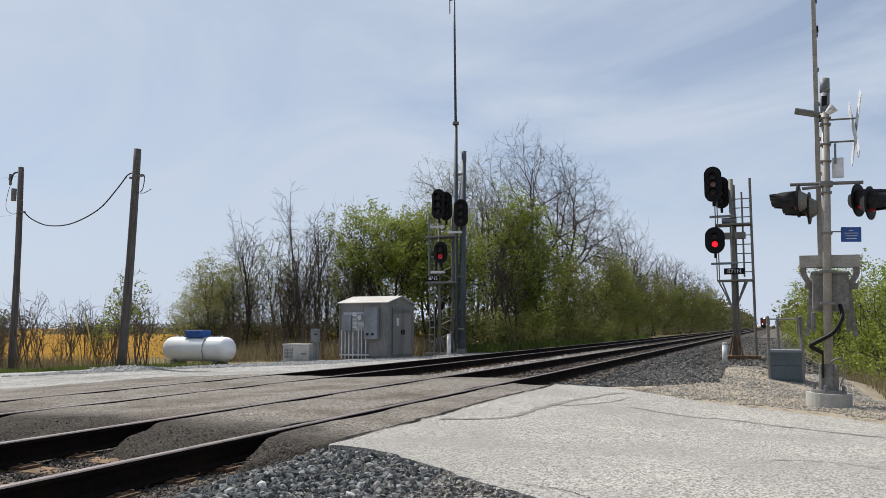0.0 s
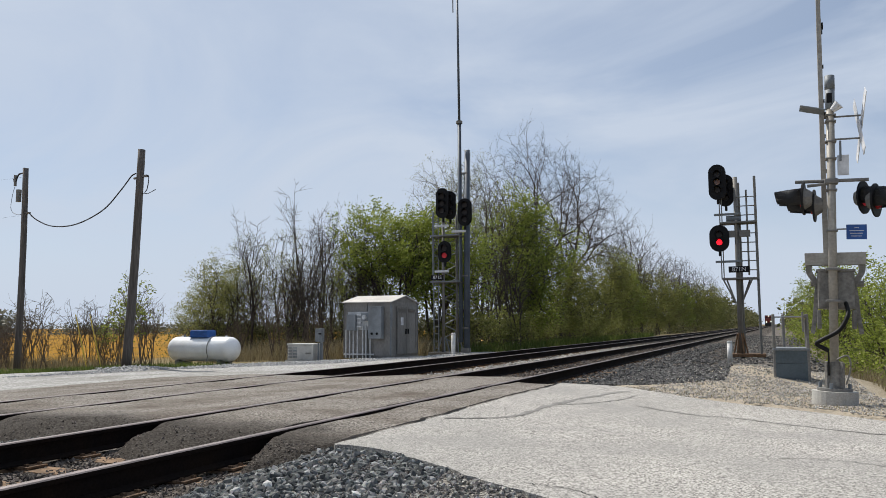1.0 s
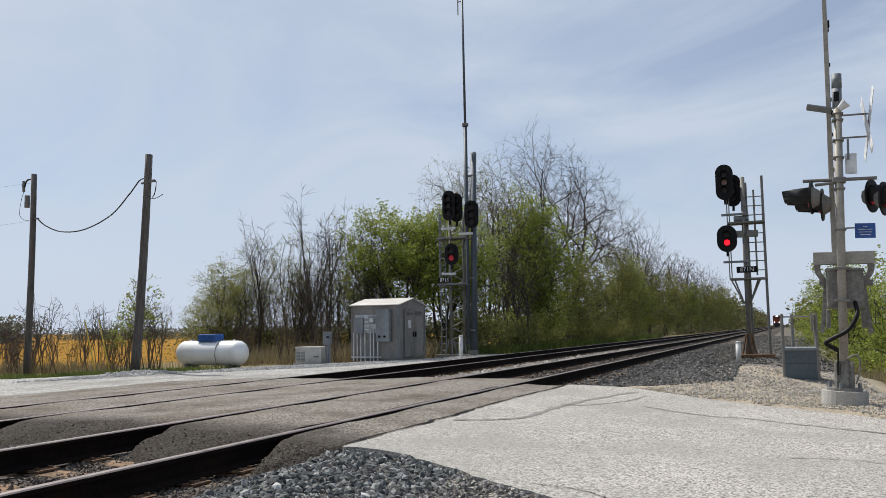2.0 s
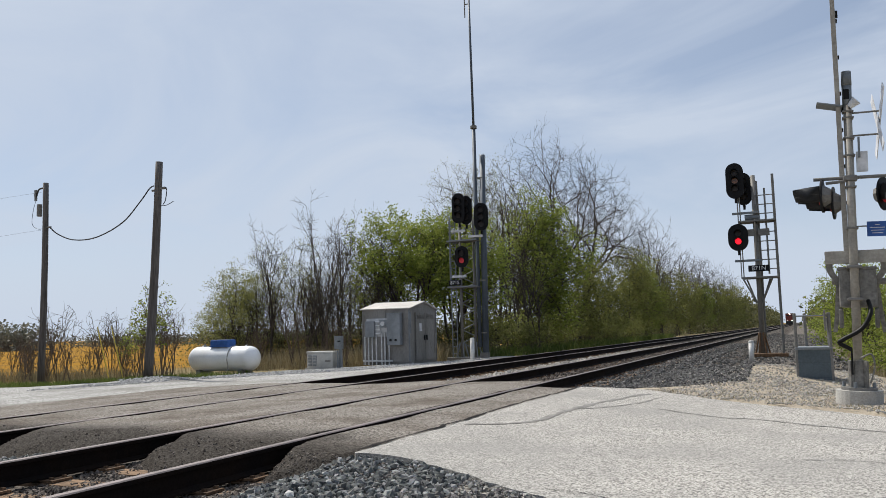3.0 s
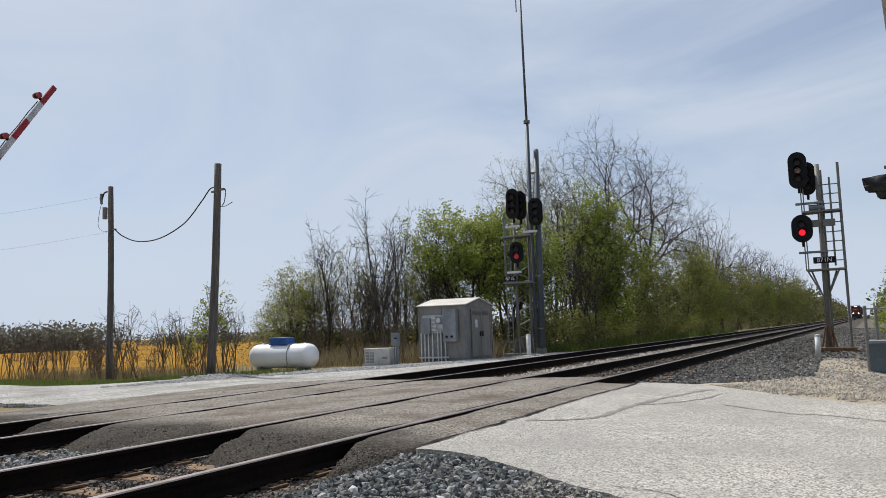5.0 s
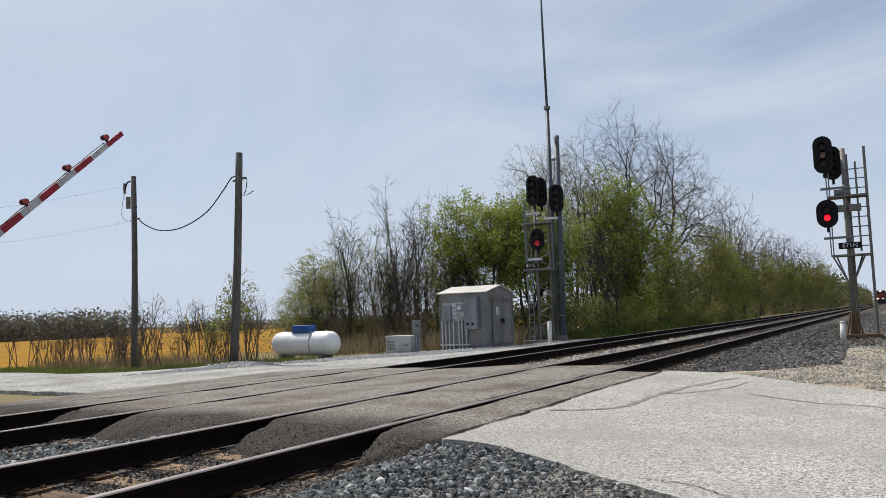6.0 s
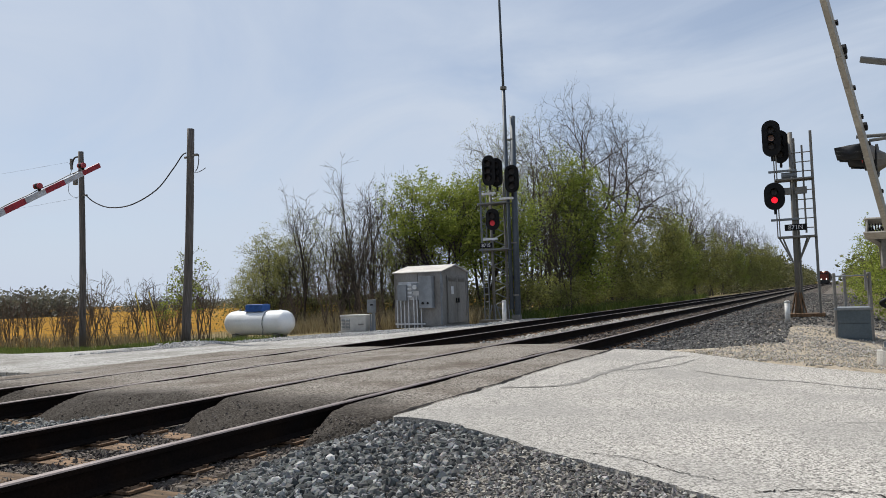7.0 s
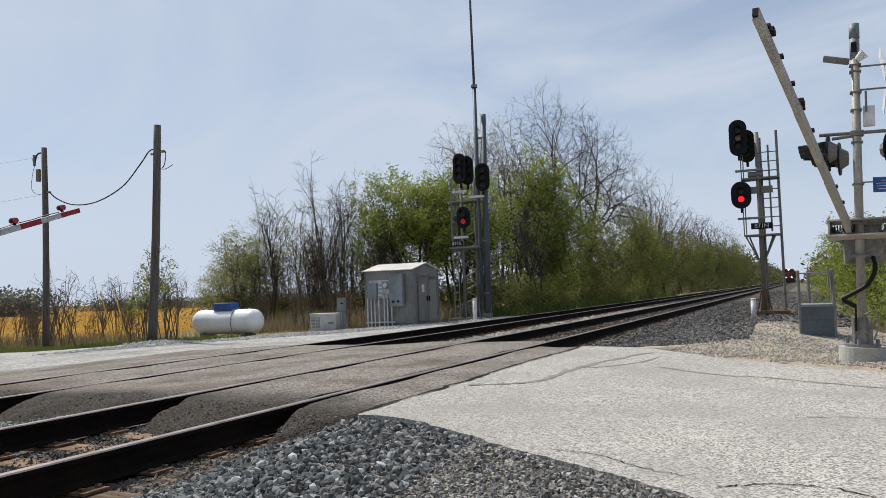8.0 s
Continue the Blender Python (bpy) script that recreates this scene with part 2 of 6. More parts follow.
M = {
    # rust taken down to near black: the shade on the rail sides is painted in
    "rail": mat("shaded_rusty_rail_steel", (0.008, 0.006, 0.0055), 0.9, 0.0, 0.3, 4, 60, 0.2, (0.015, 0.009, 0.006), shine=0.08),
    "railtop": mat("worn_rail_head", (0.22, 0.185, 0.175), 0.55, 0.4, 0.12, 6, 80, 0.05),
    "tie": mat("weathered_tie_wood", (0.18, 0.115, 0.068), 0.95, 0, 0.45, 3, 30, 0.8, (0.09, 0.06, 0.038), spots=0.2, piece=0.3, stretch=(0.15, 1, 1)),
    "plate": mat("rusty_tie_plate", (0.21, 0.125, 0.07), 0.9, 0.1, 0.35, 9, 70, 0.4, (0.08, 0.05, 0.03), piece=0.3),
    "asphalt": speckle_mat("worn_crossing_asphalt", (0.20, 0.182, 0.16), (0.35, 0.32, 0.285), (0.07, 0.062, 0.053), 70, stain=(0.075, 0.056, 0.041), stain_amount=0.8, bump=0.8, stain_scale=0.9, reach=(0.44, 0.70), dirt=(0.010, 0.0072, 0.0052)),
    "road": speckle_mat("chip_sealed_road", (0.37, 0.352, 0.32), (0.58, 0.555, 0.515), (0.11, 0.104, 0.096), 100, stain=(0.25, 0.243, 0.228), stain_amount=0.6, bump=0.8, stain_scale=0.6, reach=(0.40, 0.62)),
    "white_gravel": speckle_mat("white_limestone_gravel", (0.35, 0.345, 0.33), (0.50, 0.49, 0.47), (0.17, 0.165, 0.155), 30, stain=(0.17, 0.158, 0.138), stain_amount=0.8, bump=1.0, stain_scale=0.6, reach=(0.44, 0.68)),
    "tan_gravel": speckle_mat("tan_gravel_verge", (0.36, 0.32, 0.26), (0.52, 0.48, 0.41), (0.20, 0.17, 0.13), 26, stain=(0.24, 0.20, 0.13), stain_amount=0.7, bump=0.9, stain_scale=0.8),
    "bed": speckle_mat("ballast_bed", (0.06, 0.051, 0.043), (0.18, 0.16, 0.14), (0.013, 0.011, 0.009), 20, stain=(0.06, 0.042, 0.028), stain_amount=0.6, bump=1.2, stain_scale=0.6),
    "dark_gravel": speckle_mat("dark_gravel", (0.12, 0.11, 0.097), (0.36, 0.34, 0.30), (0.03, 0.027, 0.024), 60, stain=(0.085, 0.07, 0.06), stain_amount=0.5, bump=1.2, stain_scale=1.2),
    "tar": mat("grey_crack_filler", (0.23, 0.22, 0.205), 0.9, 0, 0.3, 6, 60, 0.3, (0.15, 0.142, 0.13)),
    "tar_dark": mat("dark_joint_filler", (0.018, 0.016, 0.015), 0.9, 0, 0.3, 6, 60, 0.3, shine=0.1),
    "galv": mat("galvanised_steel", (0.20, 0.22, 0.235), 0.6, 0.15, 0.14, 3, 30, 0.1, (0.15, 0.16, 0.17)),
    "steel_blue": mat("blue_grey_mast_steel", (0.085, 0.105, 0.13), 0.55, 0.15, 0.14, 2, 20, 0.08, (0.06, 0.072, 0.09)),
    # black lifted to blue-grey: part of the sky's reflection is painted in
    "hood": mat("sky_tinted_black_hood", (0.018, 0.020, 0.024), 0.42, 0, 0.2, 4, 40, 0.06, (0.03, 0.032, 0.036), shine=0.5),
    "galv_dark": mat("dull_galvanised_steel", (0.17, 0.165, 0.15), 0.65, 0.15, 0.18, 3, 30, 0.1, (0.2, 0.19, 0.18)),
    "alu": mat("painted_aluminium", (0.37, 0.35, 0.31), 0.55, 0.1, 0.14, 3, 30, 0.1, (0.22, 0.20, 0.175)),
    "mech": mat("grimy_mechanism_paint", (0.22, 0.21, 0.19), 0.6, 0.1, 0.25, 5, 30, 0.15, (0.10, 0.092, 0.08)),
    "black": mat("flat_black_paint", (0.005, 0.005, 0.006), 0.6, 0, 0.25, 4, 40, 0.08, (0.012, 0.012, 0.013), shine=0.2),
    "rubber": mat("black_rubber_hose", (0.008, 0.008, 0.008), 0.5, 0, 0.2, 6, 60, 0.1, shine=0.2),
    "lens_dark": mat("dark_signal_glass", (0.025, 0.02, 0.02), 0.45, 0, 0.2, 5, 50, 0.02),
    "lens_amber": mat("unlit_amber_glass", (0.32, 0.17, 0.12), 0.15, 0, 0.2, 5, 50, 0.02),
    "lens_red": mat("unlit_red_glass", (0.42, 0.04, 0.05), 0.18, 0, 0.25, 5, 50, 0.05),
    "red_lit": glow_mat("lit_red_lamp", (1.0, 0.012, 0.03), 1.25),
    "red_dim": glow_mat("dim_red_lamp", (0.55, 0.03, 0.045), 0.14),
    "head_lit": glow_mat("lit_headlight", (1.0, 0.95, 0.85), 7.0),
    "cabinet": mat("weathered_aluminium_panel", (0.27, 0.26, 0.248), 0.6, 0.2, 0.15, 1.6, 24, 0.08, (0.165, 0.155, 0.14), spots=0.3, stretch=(1, 1, 0.3)),
    "cab_roof": mat("bright_roof_sheet", (0.52, 0.50, 0.47), 0.55, 0.2, 0.14, 1.5, 20, 0.1, (0.38, 0.36, 0.335)),
    "meter": mat("grey_enclosure_paint", (0.25, 0.27, 0.29), 0.5, 0.1, 0.08, 2, 30, 0.05),
    "conduit": mat("white_conduit", (0.60, 0.61, 0.62), 0.5, 0.1, 0.08, 3, 30, 0.05),
    "white": mat("white_tank_paint", (0.80, 0.81, 0.82), 0.35, 0, 0.05, 1.5, 20, 0.03, (0.70, 0.70, 0.69)),
    "pvc": mat("white_pipe", (0.74, 0.73, 0.70), 0.5, 0, 0.08, 3, 30, 0.05),
    "blue": mat("blue_paint", (0.03, 0.11, 0.36), 0.45, 0, 0.15, 4, 30, 0.05),
    "sign_blue": mat("blue_sign_sheet", (0.03, 0.10, 0.34), 0.4, 0, 0.1, 4, 40, 0.02),
    "beige": mat("beige_housing", (0.52, 0.51, 0.48), 0.5, 0, 0.08, 2, 30, 0.05),
    "concrete": mat("cast_concrete", (0.42, 0.41, 0.38), 0.9, 0, 0.15, 3, 60, 0.3, (0.32, 0.30, 0.27)),
    "wall_grey": mat("blue_grey_retaining_sheet", (0.09, 0.115, 0.13), 0.6, 0.1, 0.12, 2, 30, 0.1, (0.055, 0.07, 0.08)),
    "yellow": mat("yellow_rail_paint", (0.66, 0.50, 0.08), 0.5, 0, 0.15, 4, 30, 0.05),
    "pole": mat("weathered_pole_wood", (0.15, 0.135, 0.125), 0.9, 0, 0.4, 3.0, 34, 0.6, (0.05, 0.043, 0.038), spots=0.3, stretch=(1, 1, 0.06)),
    "wire": mat("black_wire", (0.03, 0.03, 0.035), 0.6),
    # both stripe colours lowered: shade on the arm's visible side is painted in
    "stripe_red": mat("red_reflective_sheet", (0.36, 0.022, 0.035), 0.45, 0, 0.12, 4, 30, 0.03),
    "stripe_white": mat("white_reflective_sheet", (0.55, 0.55, 0.57), 0.45, 0, 0.1, 4, 30, 0.03),
    "paint_white": mat("white_sign_paint", (0.72, 0.73, 0.75), 0.5, 0, 0.08, 4, 30, 0.03),
    "bark": mat("grey_brown_bark", (0.085, 0.07, 0.058), 0.95, 0, 0.3, 2, 25, 0.3, (0.055, 0.045, 0.038)),
    "dry": mat("dry_brush_stems", (0.13, 0.10, 0.075), 0.95, 0, 0.3, 2, 25, 0.2, (0.08, 0.06, 0.045)),
    "leaf": leaf_mat("spring_leaves", (0.13, 0.165, 0.028), (0.31, 0.345, 0.075), 0.5),
    "leaf_bright": leaf_mat("bright_spring_leaves", (0.15, 0.20, 0.03), (0.33, 0.37, 0.08), 0.5),
    "leaf_dark": leaf_mat("olive_leaves", (0.135, 0.145, 0.04), (0.29, 0.295, 0.09), 0.5),
    "leaf_pale": leaf_mat("pale_young_leaves", (0.17, 0.18, 0.045), (0.33, 0.33, 0.12), 0.5),
    "grass": leaf_mat("green_grass_blades", (0.06, 0.10, 0.02), (0.16, 0.19, 0.05), 0.35),
    "straw": leaf_mat("straw_blades", (0.15, 0.115, 0.06), (0.33, 0.28, 0.165), 0.3),
    "far_wood": leaf_mat("far_wood_foliage", (0.07, 0.073, 0.03), (0.165, 0.16, 0.07), 0.4),
    # distance haze is painted in: leaf colours paler and greyer than far_wood
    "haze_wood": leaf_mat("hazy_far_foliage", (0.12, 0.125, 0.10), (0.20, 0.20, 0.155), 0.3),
    "stone": stone_mat("grey_blue_ballast", [(0.018, 0.021, 0.022), (0.10, 0.11, 0.11), (0.042, 0.046, 0.046), (0.26, 0.265, 0.255), (0.03, 0.034, 0.035), (0.14, 0.135, 0.12)]),
    "far_stone": stone_mat("brown_grey_ballast", [(0.03, 0.028, 0.026), (0.095, 0.09, 0.083), (0.05, 0.047, 0.044), (0.17, 0.16, 0.147), (0.07, 0.065, 0.06)]),
    "pebble": stone_mat("mixed_gravel", [(0.05, 0.044, 0.04), (0.13, 0.118, 0.104), (0.33, 0.31, 0.28), (0.07, 0.063, 0.056), (0.18, 0.16, 0.138), (0.09, 0.08, 0.07)]),
    "pebble_white": stone_mat("white_limestone_lumps", [(0.22, 0.215, 0.20), (0.34, 0.335, 0.32), (0.28, 0.27, 0.255), (0.42, 0.41, 0.39)]),
    "pebble_pale": stone_mat("pale_gravel", [(0.22, 0.188, 0.138), (0.33, 0.295, 0.238), (0.27, 0.236, 0.184), (0.37, 0.342, 0.295), (0.18, 0.152, 0.11)]),
    "dirt_stone": stone_mat("dirty_brown_stones", [(0.03, 0.022, 0.017), (0.08, 0.058, 0.042), (0.15, 0.115, 0.085), (0.05, 0.037, 0.028)]),
    "loco_red": mat("locomotive_red", (0.17, 0.03, 0.02), 0.5, 0, 0.1, 1, 12, 0.03),
    "loco_dark": mat("locomotive_black", (0.03, 0.03, 0.032), 0.6, 0, 0.2, 1, 12, 0.03),
    "car_grey": mat("hopper_grey", (0.22, 0.22, 0.23), 0.6, 0, 0.15, 0.8, 8, 0.03),
    "car_brown": mat("boxcar_brown", (0.16, 0.07, 0.045), 0.6, 0, 0.15, 0.8, 8, 0.03),
    "glass": mat("dark_cab_glass", (0.02, 0.025, 0.03), 0.1, 0, 0.05, 1, 10, 0),
}


# ---- mesh helpers ----
def part(name, bm, material, parent=None, label="", smooth=False):
    me = bpy.data.meshes.new(name)
    bm.to_mesh(me)
    bm.free()
    me.materials.append(M[material])
    if smooth:
        for f in me.polygons:
            f.use_smooth = len(f.vertices) < 6
    ob = new(name, me)
    ob.parent = parent
    if label:
        ob["label"] = label
    return ob


def thing(name, m, label, category, group="", kind=""):
    ob = new(name)
    ob.empty_display_size = 0.2
    ob.matrix_basis = m
    return tagged(ob, label, category, group, kind)


def box(bm, sx, sy, sz, m=Matrix(), bevel=0.0):
    r = bmesh.ops.create_cube(bm, size=1, matrix=m @ Matrix.Diagonal((sx, sy, sz, 1)))
    if bevel:
        es = list({e for v in r["verts"] for e in v.link_edges})
        bmesh.ops.bevel(bm, geom=es, offset=bevel, segments=2, affect="EDGES", profile=0.6)
    return bm


def at(x, y, z, rx=0, ry=0, rz=0):
    return pose(x, y, z, rx, ry, rz)


def cube(sx, sy, sz, m=Matrix(), bevel=0.0):
    return box(bmesh.new(), sx, sy, sz, m, bevel)


def tube(bm, a, b, r, r2=None, seg=12):
    a, b = Vector(a), Vector(b)
    d = b - a
    q = d.to_track_quat("Z", "Y").to_matrix().to_4x4()
    bmesh.ops.create_cone(bm, cap_ends=True, segments=seg, radius1=r, radius2=r if r2 is None else r2, depth=d.length, matrix=Matrix.Translation((a + b) / 2) @ q)
    return bm


def rod(a, b, r, r2=None, seg=12):
    return tube(bmesh.new(), a, b, r, r2, seg)


def bent(points, r, seg=8):
    """A hose or wire along points."""
    bm = bmesh.new()
    rings = []
    P = [Vector(p) for p in points]
    for k, p in enumerate(P):
        d = (P[min(k + 1, len(P) - 1)] - P[max(k - 1, 0)]).normalized()
        q = d.to_track_quat("Z", "Y").to_matrix()
        rings.append([bm.verts.new(p + q @ Vector((r * math.cos(a), r * math.sin(a), 0))) for a in (2 * math.pi * i / seg for i in range(seg))])
    for A, B in zip(rings, rings[1:]):
        for i in range(seg):
            bm.faces.new((A[i], A[(i + 1) % seg], B[(i + 1) % seg], B[i]))
    bm.faces.new(rings[0][::-1]), bm.faces.new(rings[-1])
    return bm


def curve_points(ctrl, n=24):
    """A smooth line through control points."""
    P = [Vector(c) for c in ctrl]
    out = []
    for k in range(len(P) - 1):
        p0, p1, p2, p3 = P[max(k - 1, 0)], P[k], P[k + 1], P[min(k + 2, len(P) - 1)]
        for i in range(n):
            t = i / n
            out.append(0.5 * ((2 * p1) + (p2 - p0) * t + (2 * p0 - 5 * p1 + 4 * p2 - p3) * t * t + (3 * p1 - p0 - 3 * p2 + p3) * t**3))
    return out + [P[-1]]


def ribbon(points, w, h):
    """A flat bar swept along points in the x, y plane, narrowing towards its end."""
    bm = bmesh.new()
    rings = []
    for k, p in enumerate(points):
        d = (points[min(k + 1, len(points) - 1)] - points[max(k - 1, 0)]).normalized()
        side = Vector((-d.y, d.x, 0)) * w / 2 * (1 - 0.35 * k / len(points))
        up = Vector((0, 0, h / 2 * (1 - 0.4 * k / len(points))))
        rings.append([bm.verts.new(q) for q in (p - side - up, p + side - up, p + side + up, p - side + up)])
    for A, B in zip(rings, rings[1:]):
        for i in range(4):
            bm.faces.new((A[i], A[(i + 1) % 4], B[(i + 1) % 4], B[i]))
    bm.faces.new(rings[0][::-1]), bm.faces.new(rings[-1])
    bmesh.ops.recalc_face_normals(bm, faces=bm.faces)
    return bm


def prism(outline, depth, m=Matrix()):
    """An outline in x, z made thick along y."""
    bm = bmesh.new()
    a = [bm.verts.new(m @ Vector((x, -depth / 2, z))) for x, z in outline]
    b = [bm.verts.new(m @ Vector((x, depth / 2, z))) for x, z in outline]
    bm.faces.new(a), bm.faces.new(b[::-1])
    n = len(outline)
    for i in range(n):
        bm.faces.new((a[i], b[i], b[(i + 1) % n], a[(i + 1) % n]))
    bmesh.ops.recalc_face_normals(bm, faces=bm.faces)
    return bm


def stadium(w, h, n=10):
    r = w / 2
    pts = [(r * math.cos(a), h / 2 - r + r * math.sin(a)) for a in (math.pi * i / n for i in range(n + 1))]
    return pts + [(-x, -z) for x, z in pts]


def raw(name, verts, faces, material, parent=None, smooth=False):
    me = bpy.data.meshes.new(name)
    me.from_pydata(np.asarray(verts).tolist() if isinstance(verts, np.ndarray) else verts, [], faces.tolist() if isinstance(faces, np.ndarray) else faces)
    me.materials.append(M[material])
    if smooth:
        me.polygons.foreach_set("use_smooth", [True] * len(me.polygons))
    me.update()
    ob = new(name, me)
    ob.parent = parent
    return ob


def smoothstep(a, b, x):
    t = np.clip((x - a) / (b - a), 0, 1)
    return t * t * (3 - 2 * t)


def sheet(name, xs, ys, height, material, smooth=True, parent=None):
    X, Y = np.meshgrid(xs, ys)
    Z = height(X, Y)
    v = np.stack([X, Y, Z], -1).reshape(-1, 3)
    nx = len(xs)
    f = [(j * nx + i, j * nx + i + 1, (j + 1) * nx + i + 1, (j + 1) * nx + i) for j in range(len(ys) - 1) for i in range(nx - 1)]
    return raw(name, v, f, material, parent, smooth)


def wobble(X, Y, s, amp, seed=0.0):
    """A quick smooth unevenness."""
    return amp * (np.sin(X * s + 1.3 + seed) * np.cos(Y * s * 1.17 + seed * 2) + 0.5 * np.sin(X * s * 2.3 - Y * s * 1.9 + seed) + 0.3 * np.cos(X * s * 4.1 + Y * s * 4.7))


def loft(name, near, far, rows, height, material, thick=0.12, parent=None, jitter=0.0, seed=1):
    """A slab between two edge lines with the same number of points."""
    rng = np.random.default_rng(seed)
    near, far = np.array([p.to_tuple() for p in curve_points([(x, y, 0) for x, y in near], 10)]), np.array([p.to_tuple() for p in curve_points([(x, y, 0) for x, y in far], 10)])
    n = len(near)
    t = np.linspace(0, 1, rows)[:, None, None]
    g = near[None] * (1 - t) + far[None] * t
    if jitter:
        g[0, :, :2] += rng.normal(0, jitter, (n, 2))
        g[-1, :, :2] += rng.normal(0, jitter, (n, 2))
    g[..., 2] = height(g[..., 0], g[..., 1])
    top = g.reshape(-1, 3)
    rim = [i for i in range(n)] + [j * n + n - 1 for j in range(1, rows)] + [(rows - 1) * n + i for i in range(n - 2, -1, -1)] + [j * n for j in range(rows - 2, 0, -1)]
    low = top[rim] - [0, 0, thick]
    v = np.concatenate([top, low])
    f = [(j * n + i, j * n + i + 1, (j + 1) * n + i + 1, (j + 1) * n + i) for j in range(rows - 1) for i in range(n - 1)]
    k0 = len(top)
    for k in range(len(rim)):
        k2 = (k + 1) % len(rim)
        f.append((rim[k], k0 + k, k0 + k2, rim[k2]))
    return raw(name, v, f, material, parent)


def stones(name, pts, sizes, material, seed, flat=0.7, faceted=False):
    """Loose angular stones, all in one mesh: a cut octahedron-like lump each."""
    rng = np.random.default_rng(seed)
    g = (1 + 5**0.5) / 2
    base = np.array([(-1, g, 0), (1, g, 0), (-1, -g, 0), (1, -g, 0), (0, -1, g), (0, 1, g), (0, -1, -g), (0, 1, -g), (g, 0, -1), (g, 0, 1), (-g, 0, -1), (-g, 0, 1)]) / 1.9
    faces = np.array([(0, 11, 5), (0, 5, 1), (0, 1, 7), (0, 7, 10), (0, 10, 11), (1, 5, 9), (5, 11, 4), (11, 10, 2), (10, 7, 6), (7, 1, 8), (3, 9, 4), (3, 4, 2), (3, 2, 6), (3, 6, 8), (3, 8, 9), (4, 9, 5), (2, 4, 11), (6, 2, 10), (8, 6, 7), (9, 8, 1)])
    if not faceted:
        base = np.array([(1, 0, 0), (-1, 0, 0), (0, 1, 0), (0, -1, 0), (0, 0, 1), (0, 0, -1)]) * 1.0
        faces = np.array([(0, 2, 4), (2, 1, 4), (1, 3, 4), (3, 0, 4), (2, 0, 5), (1, 2, 5), (3, 1, 5), (0, 3, 5)])
    n = len(pts)
    v = base[None] * rng.uniform(0.62, 1.25, (n, len(base), 1)) * (np.array([1, 0.75, flat]) * rng.uniform(0.75, 1.2, (n, 3)))[:, None]
    ax, ang = rng.normal(size=(n, 3)), rng.uniform(0, 2 * np.pi, n)
    ax /= np.linalg.norm(ax, axis=1, keepdims=True)
    c, s = np.cos(ang)[:, None, None], np.sin(ang)[:, None, None]
    k = ax[:, None]
    v = v * c + np.cross(k, v) * s + k * (v * k).sum(-1, keepdims=True) * (1 - c)
    v = v * sizes[:, None, None] + pts[:, None]
    return raw(name, v.reshape(-1, 3), (faces[None] + (np.arange(n) * len(base))[:, None, None]).reshape(-1, 3), material)


def lettering(text, size, m, material, parent):
    cu = bpy.data.curves.new("lettering", "FONT")
    cu.body, cu.size, cu.extrude, cu.align_x, cu.align_y = text, size, 0.004, "CENTER", "CENTER"
    tmp = new("lettering", cu)
    bpy.context.view_layer.update()
    me = bpy.data.meshes.new_from_object(tmp.evaluated_get(bpy.context.evaluated_depsgraph_get()))
    bpy.data.objects.remove(tmp)
    me.materials.clear()
    me.materials.append(M[material])
    me.transform(m)
    ob = new("lettering", me)
    ob.parent = parent
    return ob


# ---- ground ----
RA, RB, RC, RD = -4.25, -5.755, -8.60, -10.105
Z1, Z2 = 0.0, -0.12


def ground_z(X, Y):
    mid = np.full_like(X, -0.42)
    left = -0.46 - 0.010 * np.clip(-14 - X, 0, 400) - 0.10 * smoothstep(-20, -24, X)
    off = Y - np.interp(X, [-3.4, -2.6, -1.6, -0.76, -0.1, 0.75, 3, 8, 20], [12.3, 12.35, 11.4, 10.6, 10.1, 9.4, 7.4, 3, -6])
    right = -0.46 + 0.33 * smoothstep(-0.5, 0.15, off) + 0.27 * np.exp(-(((X + 0.9) / 1.2) ** 2) - ((Y - 15.2) / 2.3) ** 2) - 0.30 * smoothstep(17, 24, Y)
    right = right - 1.0 * smoothstep(0.3, 4.5, X) * smoothstep(11.3, 14, Y) - 0.25 * smoothstep(2, 10, X)
    z = np.where(X < -11.5, left, np.where(X > -3, right, mid))
    return z + wobble(X, Y, 0.55, 0.012) * (np.abs(X) < 60) + wobble(X, Y, 2.6, 0.010) * (np.abs(X) < 14) + wobble(X, Y, 0.02, 0.25) * smoothstep(60, 200, np.abs(X))


def spread_lines(fine0, fine1, step, far):
    out = list(np.arange(fine0, fine1 + 1e-6, step))
    d, a, b = step, fine0, fine1
    while b < far:
        d *= 1.35
        a, b = a - d, b + d
        out = [a] + out + [b]
    return np.array(out)


ground = sheet("ground", spread_lines(-34, 14, 0.4, 2500), spread_lines(-6, 50, 0.5, 3000), ground_z, "tan_gravel")
tagged(ground, "ochre field and brown verge beyond the railway", "ground", kind="structure")


